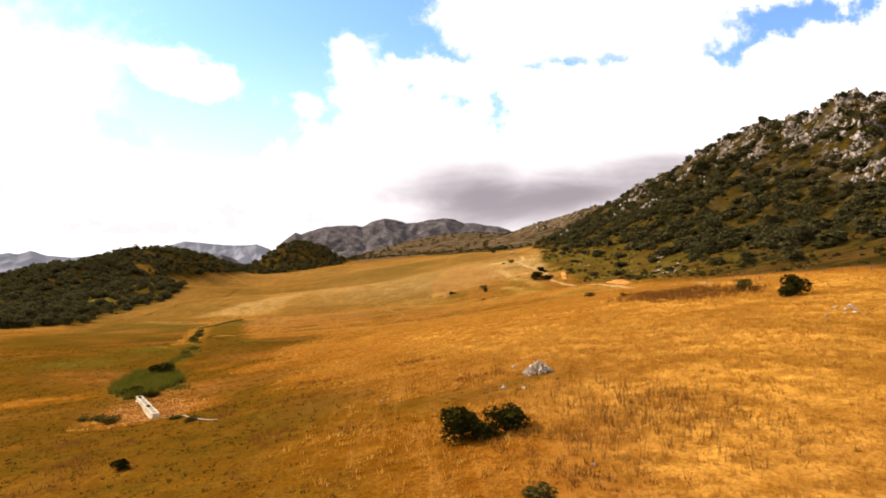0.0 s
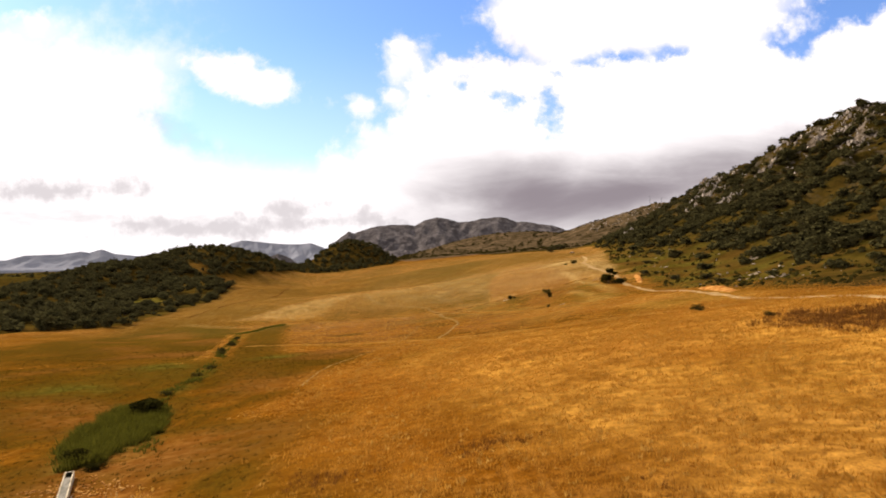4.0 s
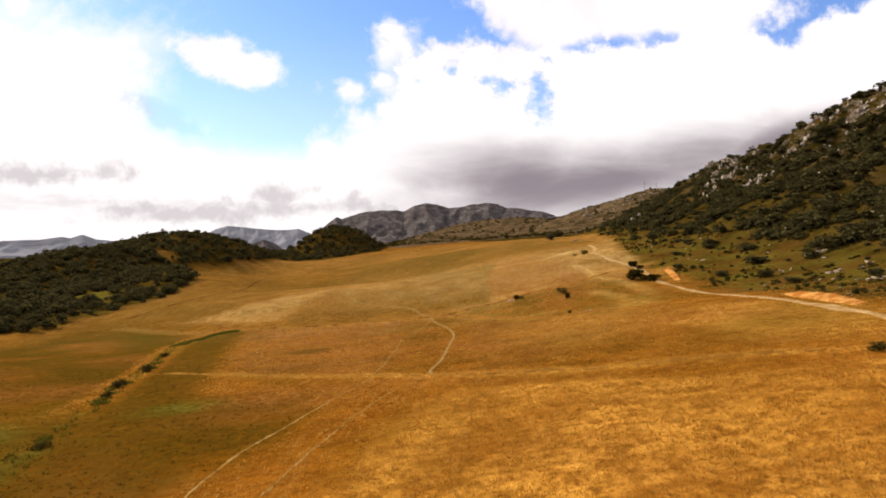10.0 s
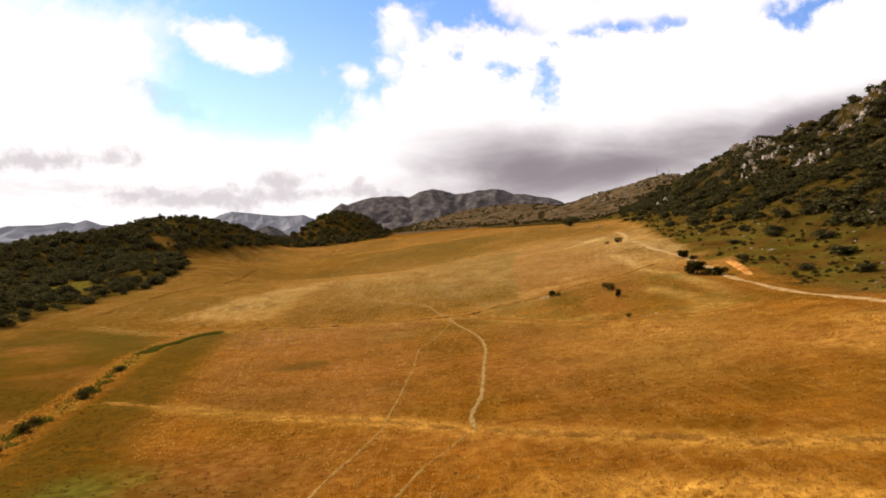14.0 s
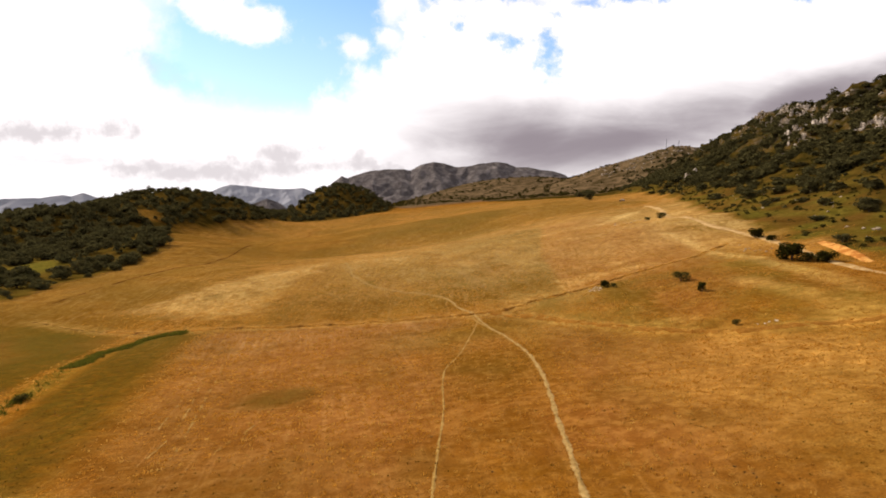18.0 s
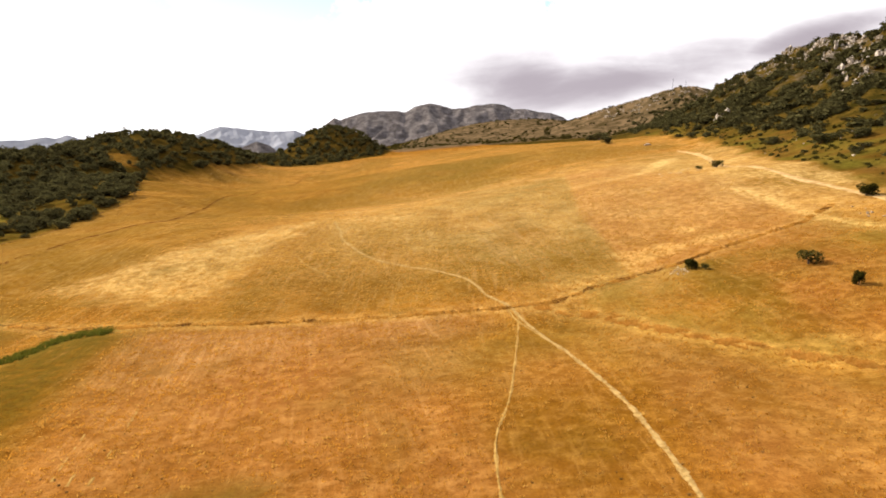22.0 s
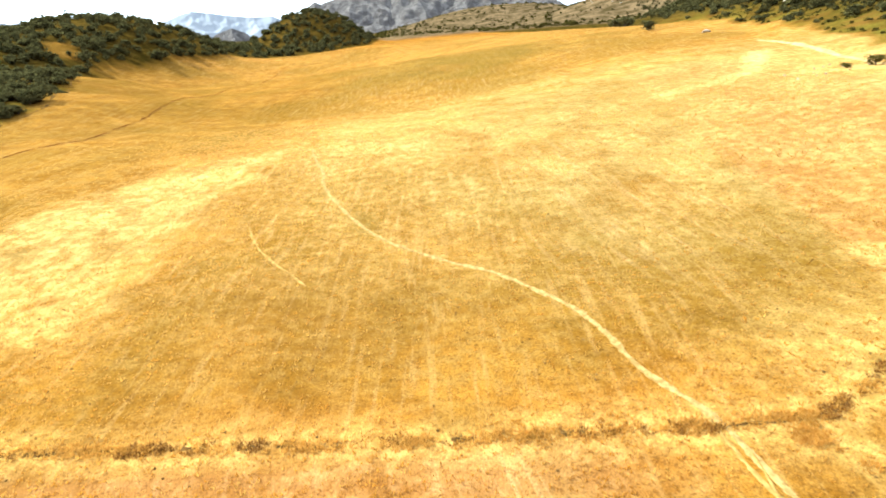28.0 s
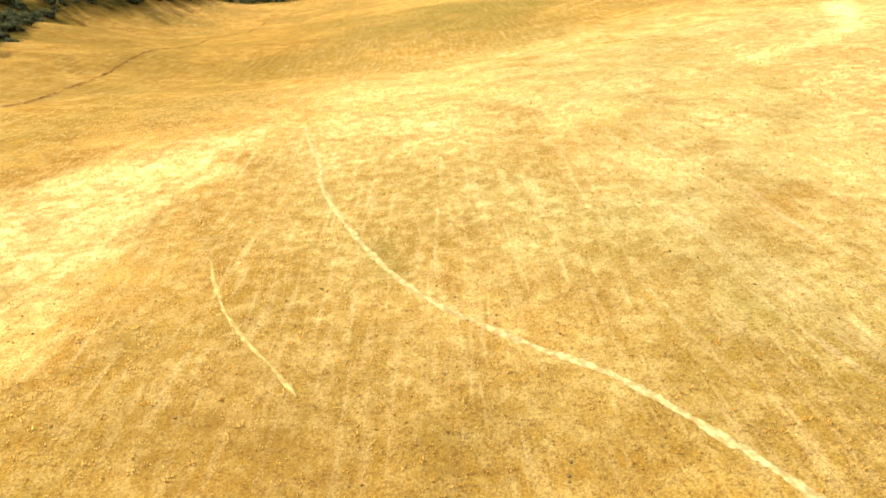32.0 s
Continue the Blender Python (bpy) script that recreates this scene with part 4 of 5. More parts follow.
def heap(name, meshes, spots, mat, label, category):
    """Very many alike things joined into one: spots of x, y, z, turn, width, depth, height."""
    all_v, all_f, n = [], [], 0
    for x, y, z, turn, sx, sy, sz in spots:
        v, f = meshes[rng.randrange(len(meshes))]
        c, s = math.cos(turn), math.sin(turn)
        px, py = v[:, 0] * sx, v[:, 1] * sy
        all_v.append(np.stack([x + c * px - s * py, y + s * px + c * py, z + v[:, 2] * sz], -1))
        all_f += [tuple(i + n for i in q) for q in f]
        n += len(v)
    return tagged(new(name, mesh_of(name, np.concatenate(all_v), all_f, mat)), label, category, kind="stuff")


def smooth_line(line, gap):
    """A line through the given places, rounded, with a place at each gap."""
    p = [np.array(q, float) for q in line]
    p = [2 * p[0] - p[1]] + p + [2 * p[-1] - p[-2]]
    out = []
    for a, b, c, d in zip(p, p[1:], p[2:], p[3:]):
        n = max(2, int(np.linalg.norm(c - b) / gap))
        for t in np.arange(n) / n:
            out.append(0.5 * (2 * b + (c - a) * t + (2 * a - 5 * b + 4 * c - d) * t ** 2 + (3 * b - a - 3 * c + d) * t ** 3))
    return out + [p[-2]]


def strip(name, line, width, mat, label, category, lift=0.07, gap=0.9, ragged=0.3, seed=1, broken=0.0):
    r = random.Random(seed)
    pts = smooth_line(line, gap)
    verts, faces = [], []
    for i, p in enumerate(pts):
        d = pts[min(i + 1, len(pts) - 1)] - pts[max(i - 1, 0)]
        side = np.array((d[1], -d[0])) / max(np.hypot(*d), 1e-6)
        half = width / 2 * (1 + 0.25 * math.sin(i * 0.37 + seed)) * (0.35 if i in (0, len(pts) - 1) else 1)
        for k, f in enumerate((-1, -0.6, 0, 0.6, 1)):
            q = p + side * half * (f + (r.uniform(-ragged, ragged) if abs(f) == 1 else 0))
            verts.append((q[0], q[1], ground_z(q[0], q[1]) + (-0.03 if abs(f) == 1 else lift)))
        if i and noise.noise(Vector((i * 0.31, seed * 7.7, 0))) > broken * 2 - 1.0 + (0.35 if broken else -1):
            b = 5 * i
            faces += [(b - 5 + k, b - 4 + k, b + 1 + k, b + k) for k in range(4)]
    return tagged(new(name, mesh_of(name, verts, faces, mat, True)), label, category, kind="structure")


# ---- roads, paths, banks ----
strip("road", ROAD, 2.5, ROADDUST, "pale dusty unpaved track along the mountain's foot", "road", 0.10, 1.5, 0.2, 2)
strip("path", TRACK, 0.74, DUST, "narrow trodden path of pale dust through dry grass", "path", 0.03, 0.35, 0.55, 3)
strip("path", BRANCH, 0.34, WORN, "faint trodden path of pale dust through dry grass", "path", 0.035, 0.5, 0.9, 4)
for n, line in enumerate(([(-26, 128), (-25.5, 150), (-22, 168), (-19, 184), (-16, 198)], [(-18.5, 136), (-15, 163), (-11, 178), (-5, 192)],
                          [(-45.8, 345.1), (-48.0, 348.0), (-51.1, 351.6), (-54.0, 355.6), (-56.3, 360.1), (-58.8, 366.0)], [(-8, 316), (-7, 309), (-4, 300)])):
    strip("path", line, 0.36, WORN, "faint trodden line in dry grass", "path", 0.035, 0.5, 1.2, 5 + n)
for n, line in enumerate(([(-46.5, 231), (-48.6, 240), (-52.6, 256), (-56.5, 271), (-60, 284)], [(-49.6, 230), (-50.6, 240), (-53.6, 253), (-58, 268)], [(-42.5, 232), (-40.8, 240), (-39, 250)], [(-54, 244), (-57, 258), (-62, 275)])):
    strip("path", line, 0.26, WORN, "faint wheel line in dry stubble", "path", 0.03, 0.6, 1.3, 31 + n, 0.35)
strip("ditch", DITCH[3:], 0.55, SOIL, "dry ditch with dark crumbling soil", "ditch", 0.03, 0.5, 1.0, 12, 0.45)
strip("ditch", FAR_DITCH, 0.6, SOIL, "dry ditch with dark weeds across the pasture", "ditch", 0.04, 1.0, 1.0, 9, 0.4)
strip("ditch", [(-171, 340), (-174, 360), (-171.5, 381), (-175, 400), (-176, 419), (-175.5, 436), (-177, 452), (-183, 480), (-181, 512), (-186, 528), (-196, 550), (-224, 610), (-258, 676), (-286, 736)], 0.9, SOIL, "dark worn bank along the foot of the wood", "ditch", 0.05, 1.5, 0.9, 21, 0.25)
strip("ditch", DITCH[:4], 0.6, SOIL, "dry ditch with dark weeds", "ditch", 0.03, 0.9, 0.9, 10, 0.3)


def earth_bank(line, height, depth, label):
    """A raw cut slope above the road."""
    r = random.Random(5)
    pts = smooth_line(line, 0.8)
    verts, faces = [], []
    for i, p in enumerate(pts):
        end = math.sin(math.pi * i / (len(pts) - 1))
        for k, t in enumerate((0, 0.25, 0.55, 0.85, 1.0, 1.25)):
            q = p + np.array((1.0, 0.15)) * depth * t
            rise = height * end * (0, 0.35, 0.7, 0.95, 1.0, 0.9)[k] * (1 + r.uniform(-0.15, 0.15))
            verts.append((q[0] + r.uniform(-0.15, 0.15), q[1], ground_z(q[0], q[1]) - (0.2 if k in (0, 5) else 0) + (rise if k < 5 else -0.1)))
        if i:
            b = 6 * i
            faces += [(b - 6 + k, b - 5 + k, b + 1 + k, b + k) for k in range(5)]
    return tagged(new("earth_bank", mesh_of("earth_bank", verts, faces, REDEARTH, True)), label, "bank", kind="structure")


earth_bank([(75.2, 196), (76.6, 206), (78, 218), (80.5, 230)], 1.0, 3.6, "raw orange earth bank cut above the track")
earth_bank([(83.5, 303), (87, 315), (90, 328), (91.5, 335)], 0.8, 2.8, "raw orange earth bank cut above the track")

# ---- single bushes and trees on the pasture and the lower slope ----
OAKBUSH = Kind("oak_bush", DARKBUSH, "dark green rounded holm oak bush on dry grass", "bush", "bushes on the pasture", 12, 1100, 0.06)
SCRUBBUSH = Kind("scrub_bush", SCRUB, "olive green scrub bush on dry grass", "bush", "bushes on the pasture", 8, 640, 0.055)
SLOPEBUSH = Kind("holm_oak", OAK, "dark holm oak growing low on the heath slope", "tree", "oaks on the mountain's slope", 10, 620, 0.068)
WOODTREE = Kind("oak_tree", OAK, "dark evergreen oak at the edge of the wood", "tree", "oaks at the wood's edge", 10, 620, 0.068)

for x, y, wd, ht in [(3.2, 31.6, 2.2, 1.9), (4.3, 31.1, 1.5, 1.0), (27.6, 320, 2.4, 2.2), (74.3, 316.6, 6.0, 4.8), (79, 309.8, 4.2, 3.2), (43.0, 296.5, 1.6, 2.4), (85.2, 356, 4.0, 3.5),
                     (86.6, 348.5, 2.5, 2.1), (57, 81.5, 3.6, 3.2), (54.5, 80, 2.2, 1.6), (-44.6, 114, 4.2, 2.4), (-47.2, 119.5, 3.0, 1.5), (-37.6, 88.2, 2.6, 1.5), (-17, 37.5, 1.0, 0.8), (5.6, 31.3, 2.0, 1.5), (-34.5, 85.5, 1.6, 0.8), (-39.5, 89.8, 2.2, 1.1)]:
    OAKBUSH.plant(x, y, wd, ht)
for x, y, wd, ht in [(-32.6, 69.4, 2.4, 0.8), (-34.6, 70.8, 2.0, 0.7), (-36.6, 71.5, 1.6, 0.5), (-18.1, 53.0, 1.2, 0.5), (-21.0, 56.5, 1.4, 0.5), (5.2, 22.4, 1.5, 0.9), (29.2, 317.6, 1.7, 1.3), (43.5, 309.8, 3.4, 2.6), (55.7, 92.3, 2.6, 2.2), (38, 270.5, 1.6, 1.3), (50.6, 155.5, 2.4, 1.3),
                     (49.3, 151, 1.5, 0.7), (76.8, 313.2, 4.2, 2.4), (44.6, 116, 1.6, 0.9), (81, 428, 4.4, 2.8), (76, 432, 2.6, 1.4), (-66, 197, 2.4, 1.3), (-71, 209, 2.8, 1.6),
                     (-73, 214, 2.4, 1.5), (-77, 233, 3.4, 1.9), (-79, 238, 2.2, 1.2), (-85.5, 261, 2.6, 1.3), (-54, 160, 2.0, 0.9), (-49, 129, 1.8, 0.8), (-52, 148, 1.9, 0.9)]:
    SCRUBBUSH.plant(x, y, wd, ht)

slope_spots = [(160, 299, 12, 8), (143.7, 203, 9, 8), (149, 207, 8, 6), (138, 209, 6, 4), (148.5, 257, 9, 5), (156, 258, 8, 4.5), (142, 259, 7, 4), (121, 357, 6, 4), (132, 404, 6, 5), (130, 401, 7, 6),
               (123, 436, 8, 4), (130, 427, 8, 4), (117.8, 373, 5, 3), (165, 303, 9, 6), (104, 660, 9, 6), (142, 830, 13, 9), (150, 845, 12, 9), (136, 842, 10, 7), (147, 862, 12, 8), (100, 300, 4, 2.4),
               (96, 330, 4, 2.5), (104, 262, 4, 2.2), (112, 240, 4, 2.6), (108, 285, 5, 2.6), (118, 310, 6, 3), (126, 330, 5, 3), (135, 300, 6, 3.6), (150, 330, 7, 4.4), (112, 400, 4, 2.6), (124, 470, 6, 4)]
for x, y, wd, ht in slope_spots:
    SLOPEBUSH.plant(x, y, wd, ht)


def scatter(n, x0, x1, y0, y1, keep, seed):
    """About n places in a box, thinned by keep(x, y), which gives the chance of each."""
    r = np.random.RandomState(seed)
    xs, ys = np.zeros(0), np.zeros(0)
    while len(xs) < n:
        x, y = r.uniform(x0, x1, 2 * n), r.uniform(y0, y1, 2 * n)
        ok = r.uniform(0, 1, 2 * n) < keep(x, y)
        xs, ys = np.concatenate([xs, x[ok]]), np.concatenate([ys, y[ok]])
    return xs[:n], ys[:n]


def lower_slope(x, y):
    s = mountain_rise(x, y)
    return (s > 0.06) * (s < 0.5) * (heathland(x, y) > 0.9) * (0.2 + s) * np.clip(0.6 + noise2(x, y, 40, 41), 0, 1)


for x, y in zip(*scatter(110, 88, 240, 180, 640, lower_slope, 3)):
    s = float(mountain_rise(x, y))
    wd = rng.uniform(2.0, 6.0) * (0.8 + s)
    SLOPEBUSH.plant(float(x), float(y), wd, wd * rng.uniform(0.32, 0.6))


def clearing(x, y):
    return np.maximum(*glade(x, y)) < 0.35


def wood_edge(x, y):
    return (wooded(x, y) > 0.5) * clearing(x, y) * np.where(wooded(x + 20, y) < 0.5, 0.6, 0.35)


def wood_deep(x, y):
    gaps = np.clip(0.7 + 0.9 * noise2(x, y, 34, 92), 0.12, 1)
    return (wooded(x + 3, y) > 0.6) * clearing(x, y) * gaps * (1 - 0.93 * wood_margin(x, y))


for x, y in zip(*scatter(150, -340, -165, 170, 640, wood_edge, 4)):
    wd = 2.5 + 9.0 * rng.random() ** 1.5
    WOODTREE.plant(float(x), float(y), wd, wd * rng.uniform(0.55, 0.8))

for x, y in zip(*scatter(95, -262, -172, 335, 600, lambda x, y: (wooded(x - 3, y) > 0.5) * clearing(x, y) * np.clip(0.55 + 0.8 * noise2(x, y, 24, 40), 0.08, 1) * wood_margin(x, y), 45)):
    wd = 2.0 + 8.5 * rng.random() ** 1.6
    WOODTREE.plant(float(x), float(y), wd, wd * rng.uniform(0.5, 0.75), "dark evergreen oak on rough grass below the wood")
for x, y in zip(*scatter(26, -290, -195, 415, 560, lambda x, y: (glade(x, y)[0] > 0.02) * (glade(x, y)[0] < 0.8), 81)):
    wd = rng.uniform(4.0, 9.5)
    WOODTREE.plant(float(x), float(y), wd, wd * rng.uniform(0.6, 0.8), "dark evergreen oak standing alone on grass")

# the wood itself, and the scrub high on the mountain
LOWTREES = [crown(rng, 8, 110, 0.14) for k in range(6)]


def grown(xs, ys, lo, hi, flat_lo=0.5, flat_hi=0.8):
    out = []
    for x, y in zip(xs, ys):
        wd = lo + (hi - lo) * rng.random() ** 1.5
        out.append((x, y, ground_z(x, y) - 0.4, rng.uniform(0, 6.28), wd, wd, wd * rng.uniform(flat_lo, flat_hi)))
    return out


heap("oak_wood", LOWTREES, grown(*scatter(3300, -600, -185, 120, 760, wood_deep, 5), 5, 12) + grown(*scatter(2900, -640, -120, 740, 1500, wood_deep, 6), 6, 14), OAK,
     "dense dark evergreen oak wood covering the low hills", "wood")


def high_scrub(x, y):
    s = mountain_rise(x, y)
    band = np.interp(s, (0.12, 0.22, 0.33, 0.6, 0.85, 1.1, 1.25), (0, 0.22, 1.0, 1.0, 0.85, 0.5, 0))
    return band * np.clip(0.40 + 1.2 * noise2(x, y, 60, 42) + 0.7 * noise2(x, y, 21, 24), 0.06, 1) * (1 - 0.45 * outcrop(x, y))


heap("mountain_scrub", LOWTREES, grown(*scatter(6000, 100, 420, 60, 760, high_scrub, 7), 1.4, 10.5, 0.42, 0.7) + grown(*scatter(1200, 150, 700, 700, 1800, high_scrub, 8), 5, 13), OAK,
     "dark scrub and holm oak scattered over the rocky mountain", "scrub")
heap("slope_scrub", LOWTREES, grown(*scatter(3400, 84, 260, 120, 700, lambda x, y: (heathland(x, y) > 0.8) * (mountain_rise(x, y) < 0.5) * np.clip(0.4 + noise2(x, y, 30, 43), 0, 1), 9), 0.8, 2.4), SCRUB,
     "low olive scrub tufts all over the heath slope", "scrub")
heap("moor_scrub", LOWTREES, grown(*scatter(1500, -200, 760, 1350, 2600, lambda x, y: (heathland(x, y) > 0.6) * np.clip(noise2(x, y, 150, 44) + 0.25, 0.05, 1), 10), 4, 14, 0.35, 0.6), SCRUB,
     "low brown-green scrub on the far moor", "scrub")

heap("plain_trees", LOWTREES, grown(*scatter(420, -1500, -300, 330, 1900, lambda x, y: (wooded(x, y) < 0.4) * np.clip(0.25 + noise2(x, y, 170, 77), 0.04, 1) + 0.3 * (x < -520) * np.clip(noise2(x, y, 240, 78), 0, 1), 79), 5, 13), OAK,
     "scattered dark oaks on the plain below", "trees")

# ---- rocks ----
CRAGS = []
for k in range(8):
    me = boulder(rng, "crag", CRAG, 0.5, 2)
    CRAGS.append((np.array([q.co[:] for q in me.vertices]), [tuple(f.vertices) for f in me.polygons]))
    bpy.data.meshes.remove(me)


def crag_ground(x, y):
    s = mountain_rise(x, y)
    return np.interp(s, (0.48, 0.66, 0.88, 1.05, 1.15), (0, 0.25, 1, 1, 0)) * np.clip(0.30 - 1.3 * noise2(x, y, 48, 42), 0.05, 1)


spots = []
for x, y in zip(*scatter(1200, 130, 620, 60, 1400, crag_ground, 11)):
    wd = rng.uniform(0.8, 2.8)
    spots.append((x, y, ground_z(x, y) + wd * 0.1, rng.uniform(0, 6.28), wd, wd * rng.uniform(0.5, 1.0), wd * rng.uniform(0.6, 1.2)))
for ox, oy, r in OUTCROPS:
    for k in range(int(3.6 * r)):
        dx, dy = rng.gauss(0, 0.55) * r, rng.gauss(0, 0.5) * r
        wd = (0.9 + 3.3 * rng.random() ** 1.8) * (1.15 - 0.3 * min(1.5, math.hypot(dx, dy) / r))
        spots.append((ox + dx, oy + dy, ground_z(ox + dx, oy + dy) + wd * 0.22, rng.uniform(0, 6.28), wd, wd * rng.uniform(0.5, 0.95), wd * rng.uniform(0.9, 1.9)))
heap("crags", CRAGS, spots, CRAG, "weathered grey limestone crags breaking through the scrub", "rocks")

spots = []
for x, y in zip(*scatter(700, 380, 1000, 1750, 2250, lambda x, y: np.clip(1.2 - np.hypot((x - 660) / 300, (y - 2000) / 230), 0, 1) * np.clip(0.5 + noise2(x, y, 130, 75), 0.05, 1), 76)):
    wd = rng.uniform(2.5, 8.0)
    spots.append((x, y, ground_z(x, y) + wd * 0.05, rng.uniform(0, 6.28), wd, wd * rng.uniform(0.5, 1.0), wd * rng.uniform(0.4, 0.9)))
heap("crags", CRAGS, spots, CRAG, "pale rocks on the bare summit with the masts", "rocks")

SLABS = [boulder(rng, "slab", SLAB, 0.36) for k in range(5)]
STONES = [boulder(rng, "stone", LIMESTONE, 0.95) for k in range(6)]


def stone(x, y, size, label, group, flat=0.6, lift=0.0, name="boulder", shapes=None):
    ob = new(name, rng.choice(shapes or STONES))
    ob.matrix_world = Matrix.LocRotScale((x, y, ground_z(x, y) + size * flat * 0.22 + lift), Euler((rng.uniform(-0.3, 0.3), rng.uniform(-0.3, 0.3), rng.uniform(0, 6.28))),
                                         (size, size * rng.uniform(0.6, 0.95), size * flat))
    return tagged(ob, label, "rock", group)


for x, y, n, size in [(133, 296, 8, 3.0), (146, 334, 8, 3.2), (150, 341, 4, 2.4), (108.6, 253, 4, 1.7), (117, 265, 7, 2.6), (110, 238, 7, 2.4), (113, 228, 5, 2.2), (128, 262, 5, 2.2), (118, 287, 4, 1.7), (116, 607, 2, 5.0), (120, 372, 3, 1.5), (106, 332, 6, 2.0), (159, 302, 4, 2.6)]:
    for k in range(n):
        stone(x + rng.gauss(0, 2.6), y + rng.gauss(0, 3.4), size * rng.uniform(0.5, 1.1), "pale limestone slab lying on the heath slope", "boulders on the slope", 0.34, shapes=SLABS)
for x, y in zip(*scatter(60, 84, 175, 180, 460, lambda x, y: heathland(x, y) > 0.8, 12)):
    stone(float(x), float(y), rng.uniform(0.4, 1.3), "pale limestone boulder lying on the heath slope", "boulders on the slope", 0.5, shapes=SLABS)
for x, y, size in [(9.8, 50.2, 0.45), (7.2, 41.4, 0.4), (6.2, 43.0, 0.3), (-1.5, 46, 0.3), (-1.0, 46.3, 0.25), (8.3, 25.2, 0.3), (8.4, 40.2, 0.3)]:
    stone(x, y, size, "small pale stone in the dry grass", "stones in the grass", 0.6, 0, "stone")
for k in range(16):
    stone(52 + rng.gauss(0, 3.5), 62.5 + rng.gauss(0, 1.6), rng.uniform(0.3, 0.9), "pale stone in the dry grass of the knoll", "stones on the knoll", 0.45, 0, "stone")
for k in range(12):
    stone(76 + rng.gauss(0, 2.4), 338 + rng.gauss(0, 5), rng.uniform(0.4, 1.0), "pale stone on grass below the track", "stones by the track", 0.5, 0, "stone", SLABS)
for k in range(4):
    stone(42.6 + rng.gauss(0, 0.7), 268.2 + rng.gauss(0, 0.5), rng.uniform(0.4, 0.8), "pale stone beside the low bank", "stones by the bank", 0.5, 0, "stone")
for k in range(14):
    stone(73 + rng.gauss(0, 6), 432 + rng.gauss(0, 7), rng.uniform(0.4, 1.0), "pale stone among bushes beside the track", "stones by the track", 0.5, 0, "stone", SLABS)


def rock_pile(x, y, wide, count, label):
    root = new("rock_pile")
    root.matrix_world = Matrix.Translation((x, y, ground_z(x, y)))
    for k in range(count):
        a, d = rng.uniform(0, 6.28), rng.random() ** 0.7
        size = rng.choice((0.13, 0.17, 0.22, 0.28, 0.38)) * rng.uniform(0.8, 1.2)
        q = part("stone", rng.choice(STONES), root)
        px, py = d * wide * 0.5 * math.cos(a), d * wide * 0.5 * math.sin(a)
        up = ground_z(x + px, y + py) - ground_z(x, y) + 1.0 * (1 - d) * rng.uniform(0.45, 1.0)
        q.matrix_local = Matrix.LocRotScale((px, py, up + size * 0.18), Euler([rng.uniform(0, 6.28) for i in range(3)]), (size, size * rng.uniform(0.6, 1), size * rng.uniform(0.5, 0.9)))
    return tagged(root, label, "rock pile")


rock_pile(10.6, 45.3, 2.3, 130, "heap of pale cleared field stones in dry grass")
rock_pile(25.2, 319.6, 3.8, 44, "heap of pale field stones beside a bush")


# ---- the water trough and its hose ----
def box(bm, x0, x1, y0, y1, z0, z1):
    geo = bmesh.ops.create_cube(bm, size=1.0)["verts"]
    for q in geo:
        q.co = Vector((x0 + (q.co.x + 0.5) * (x1 - x0), y0 + (q.co.y + 0.5) * (y1 - y0), z0 + (q.co.z + 0.5) * (z1 - z0)))


def boxes(name, mat, parent, label, *sizes, bevel=0.025):
    bm = bmesh.new()
    for q in sizes:
        box(bm, *q)
    if bevel:
        bmesh.ops.bevel(bm, geom=bm.edges[:], offset=bevel, segments=1, affect="EDGES")
    me = bpy.data.meshes.new(name)
    bm.to_mesh(me)
    bm.free()
    me.materials.append(mat)
    return part(name, me, parent, label)


def water_trough():
    root = new("water_trough")
    ax, ay, bx, by = -27.6, 69.4, -35.2, 82.9
    length = math.hypot(bx - ax, by - ay)
    za, zb = ground_z(ax, ay), ground_z(bx, by)
    root.matrix_world = Matrix.LocRotScale((ax, ay, za - 0.05), Euler((math.atan2(zb - za, length), 0, math.atan2(-(bx - ax), by - ay))), None)
    h, half = 0.72, 0.38
    boxes("footing", CONCRETE, root, "", (-half - 0.08, half + 0.08, -0.1, length + 0.1, -0.6, 0.08))
    boxes("side_wall", CONCRETE, root, "", (-half, -half + 0.13, 0, length, 0.08, h))
    boxes("side_wall", CONCRETE, root, "", (half - 0.13, half, 0, length, 0.08, h))
    inner = half - 0.13
    for a in (0.0, 0.46, 1.0):
        boxes("end_wall" if a in (0.0, 1.0) else "divider", CONCRETE, root, "", (-inner, inner, a * (length - 0.16), a * (length - 0.16) + 0.16, 0.08, h - (0.0 if a in (0.0, 1.0) else 0.03)))
    boxes("cover_slab", SLABGREY, root, "dull grey cover slab set between the rims", (-inner, inner, 0.16, length * 0.35, h - 0.12, h - 0.05))
    boxes("cover_slab", SLABGREY, root, "dull grey cover slab set between the rims", (-inner, inner, length * 0.46 + 0.2, length * 0.88, h - 0.12, h - 0.05))
    boxes("water", WATER_AND_SHADE, root, "dark still water", (-inner, inner, 0.16, length - 0.16, 0.10, h - 0.5), bevel=0)
    # black plates added to paint the shade inside the two openings
    for a in (0.46 * (length - 0.16), length - 0.16):
        boxes("lining", WATER_AND_SHADE, root, "black plate for the shade inside the opening", (-inner + 0.004, inner - 0.004, a - 0.02, a - 0.003, 0.12, h - 0.06), bevel=0)
    return tagged(root, "long pale concrete cattle trough on bare trampled earth", "trough")


water_trough()


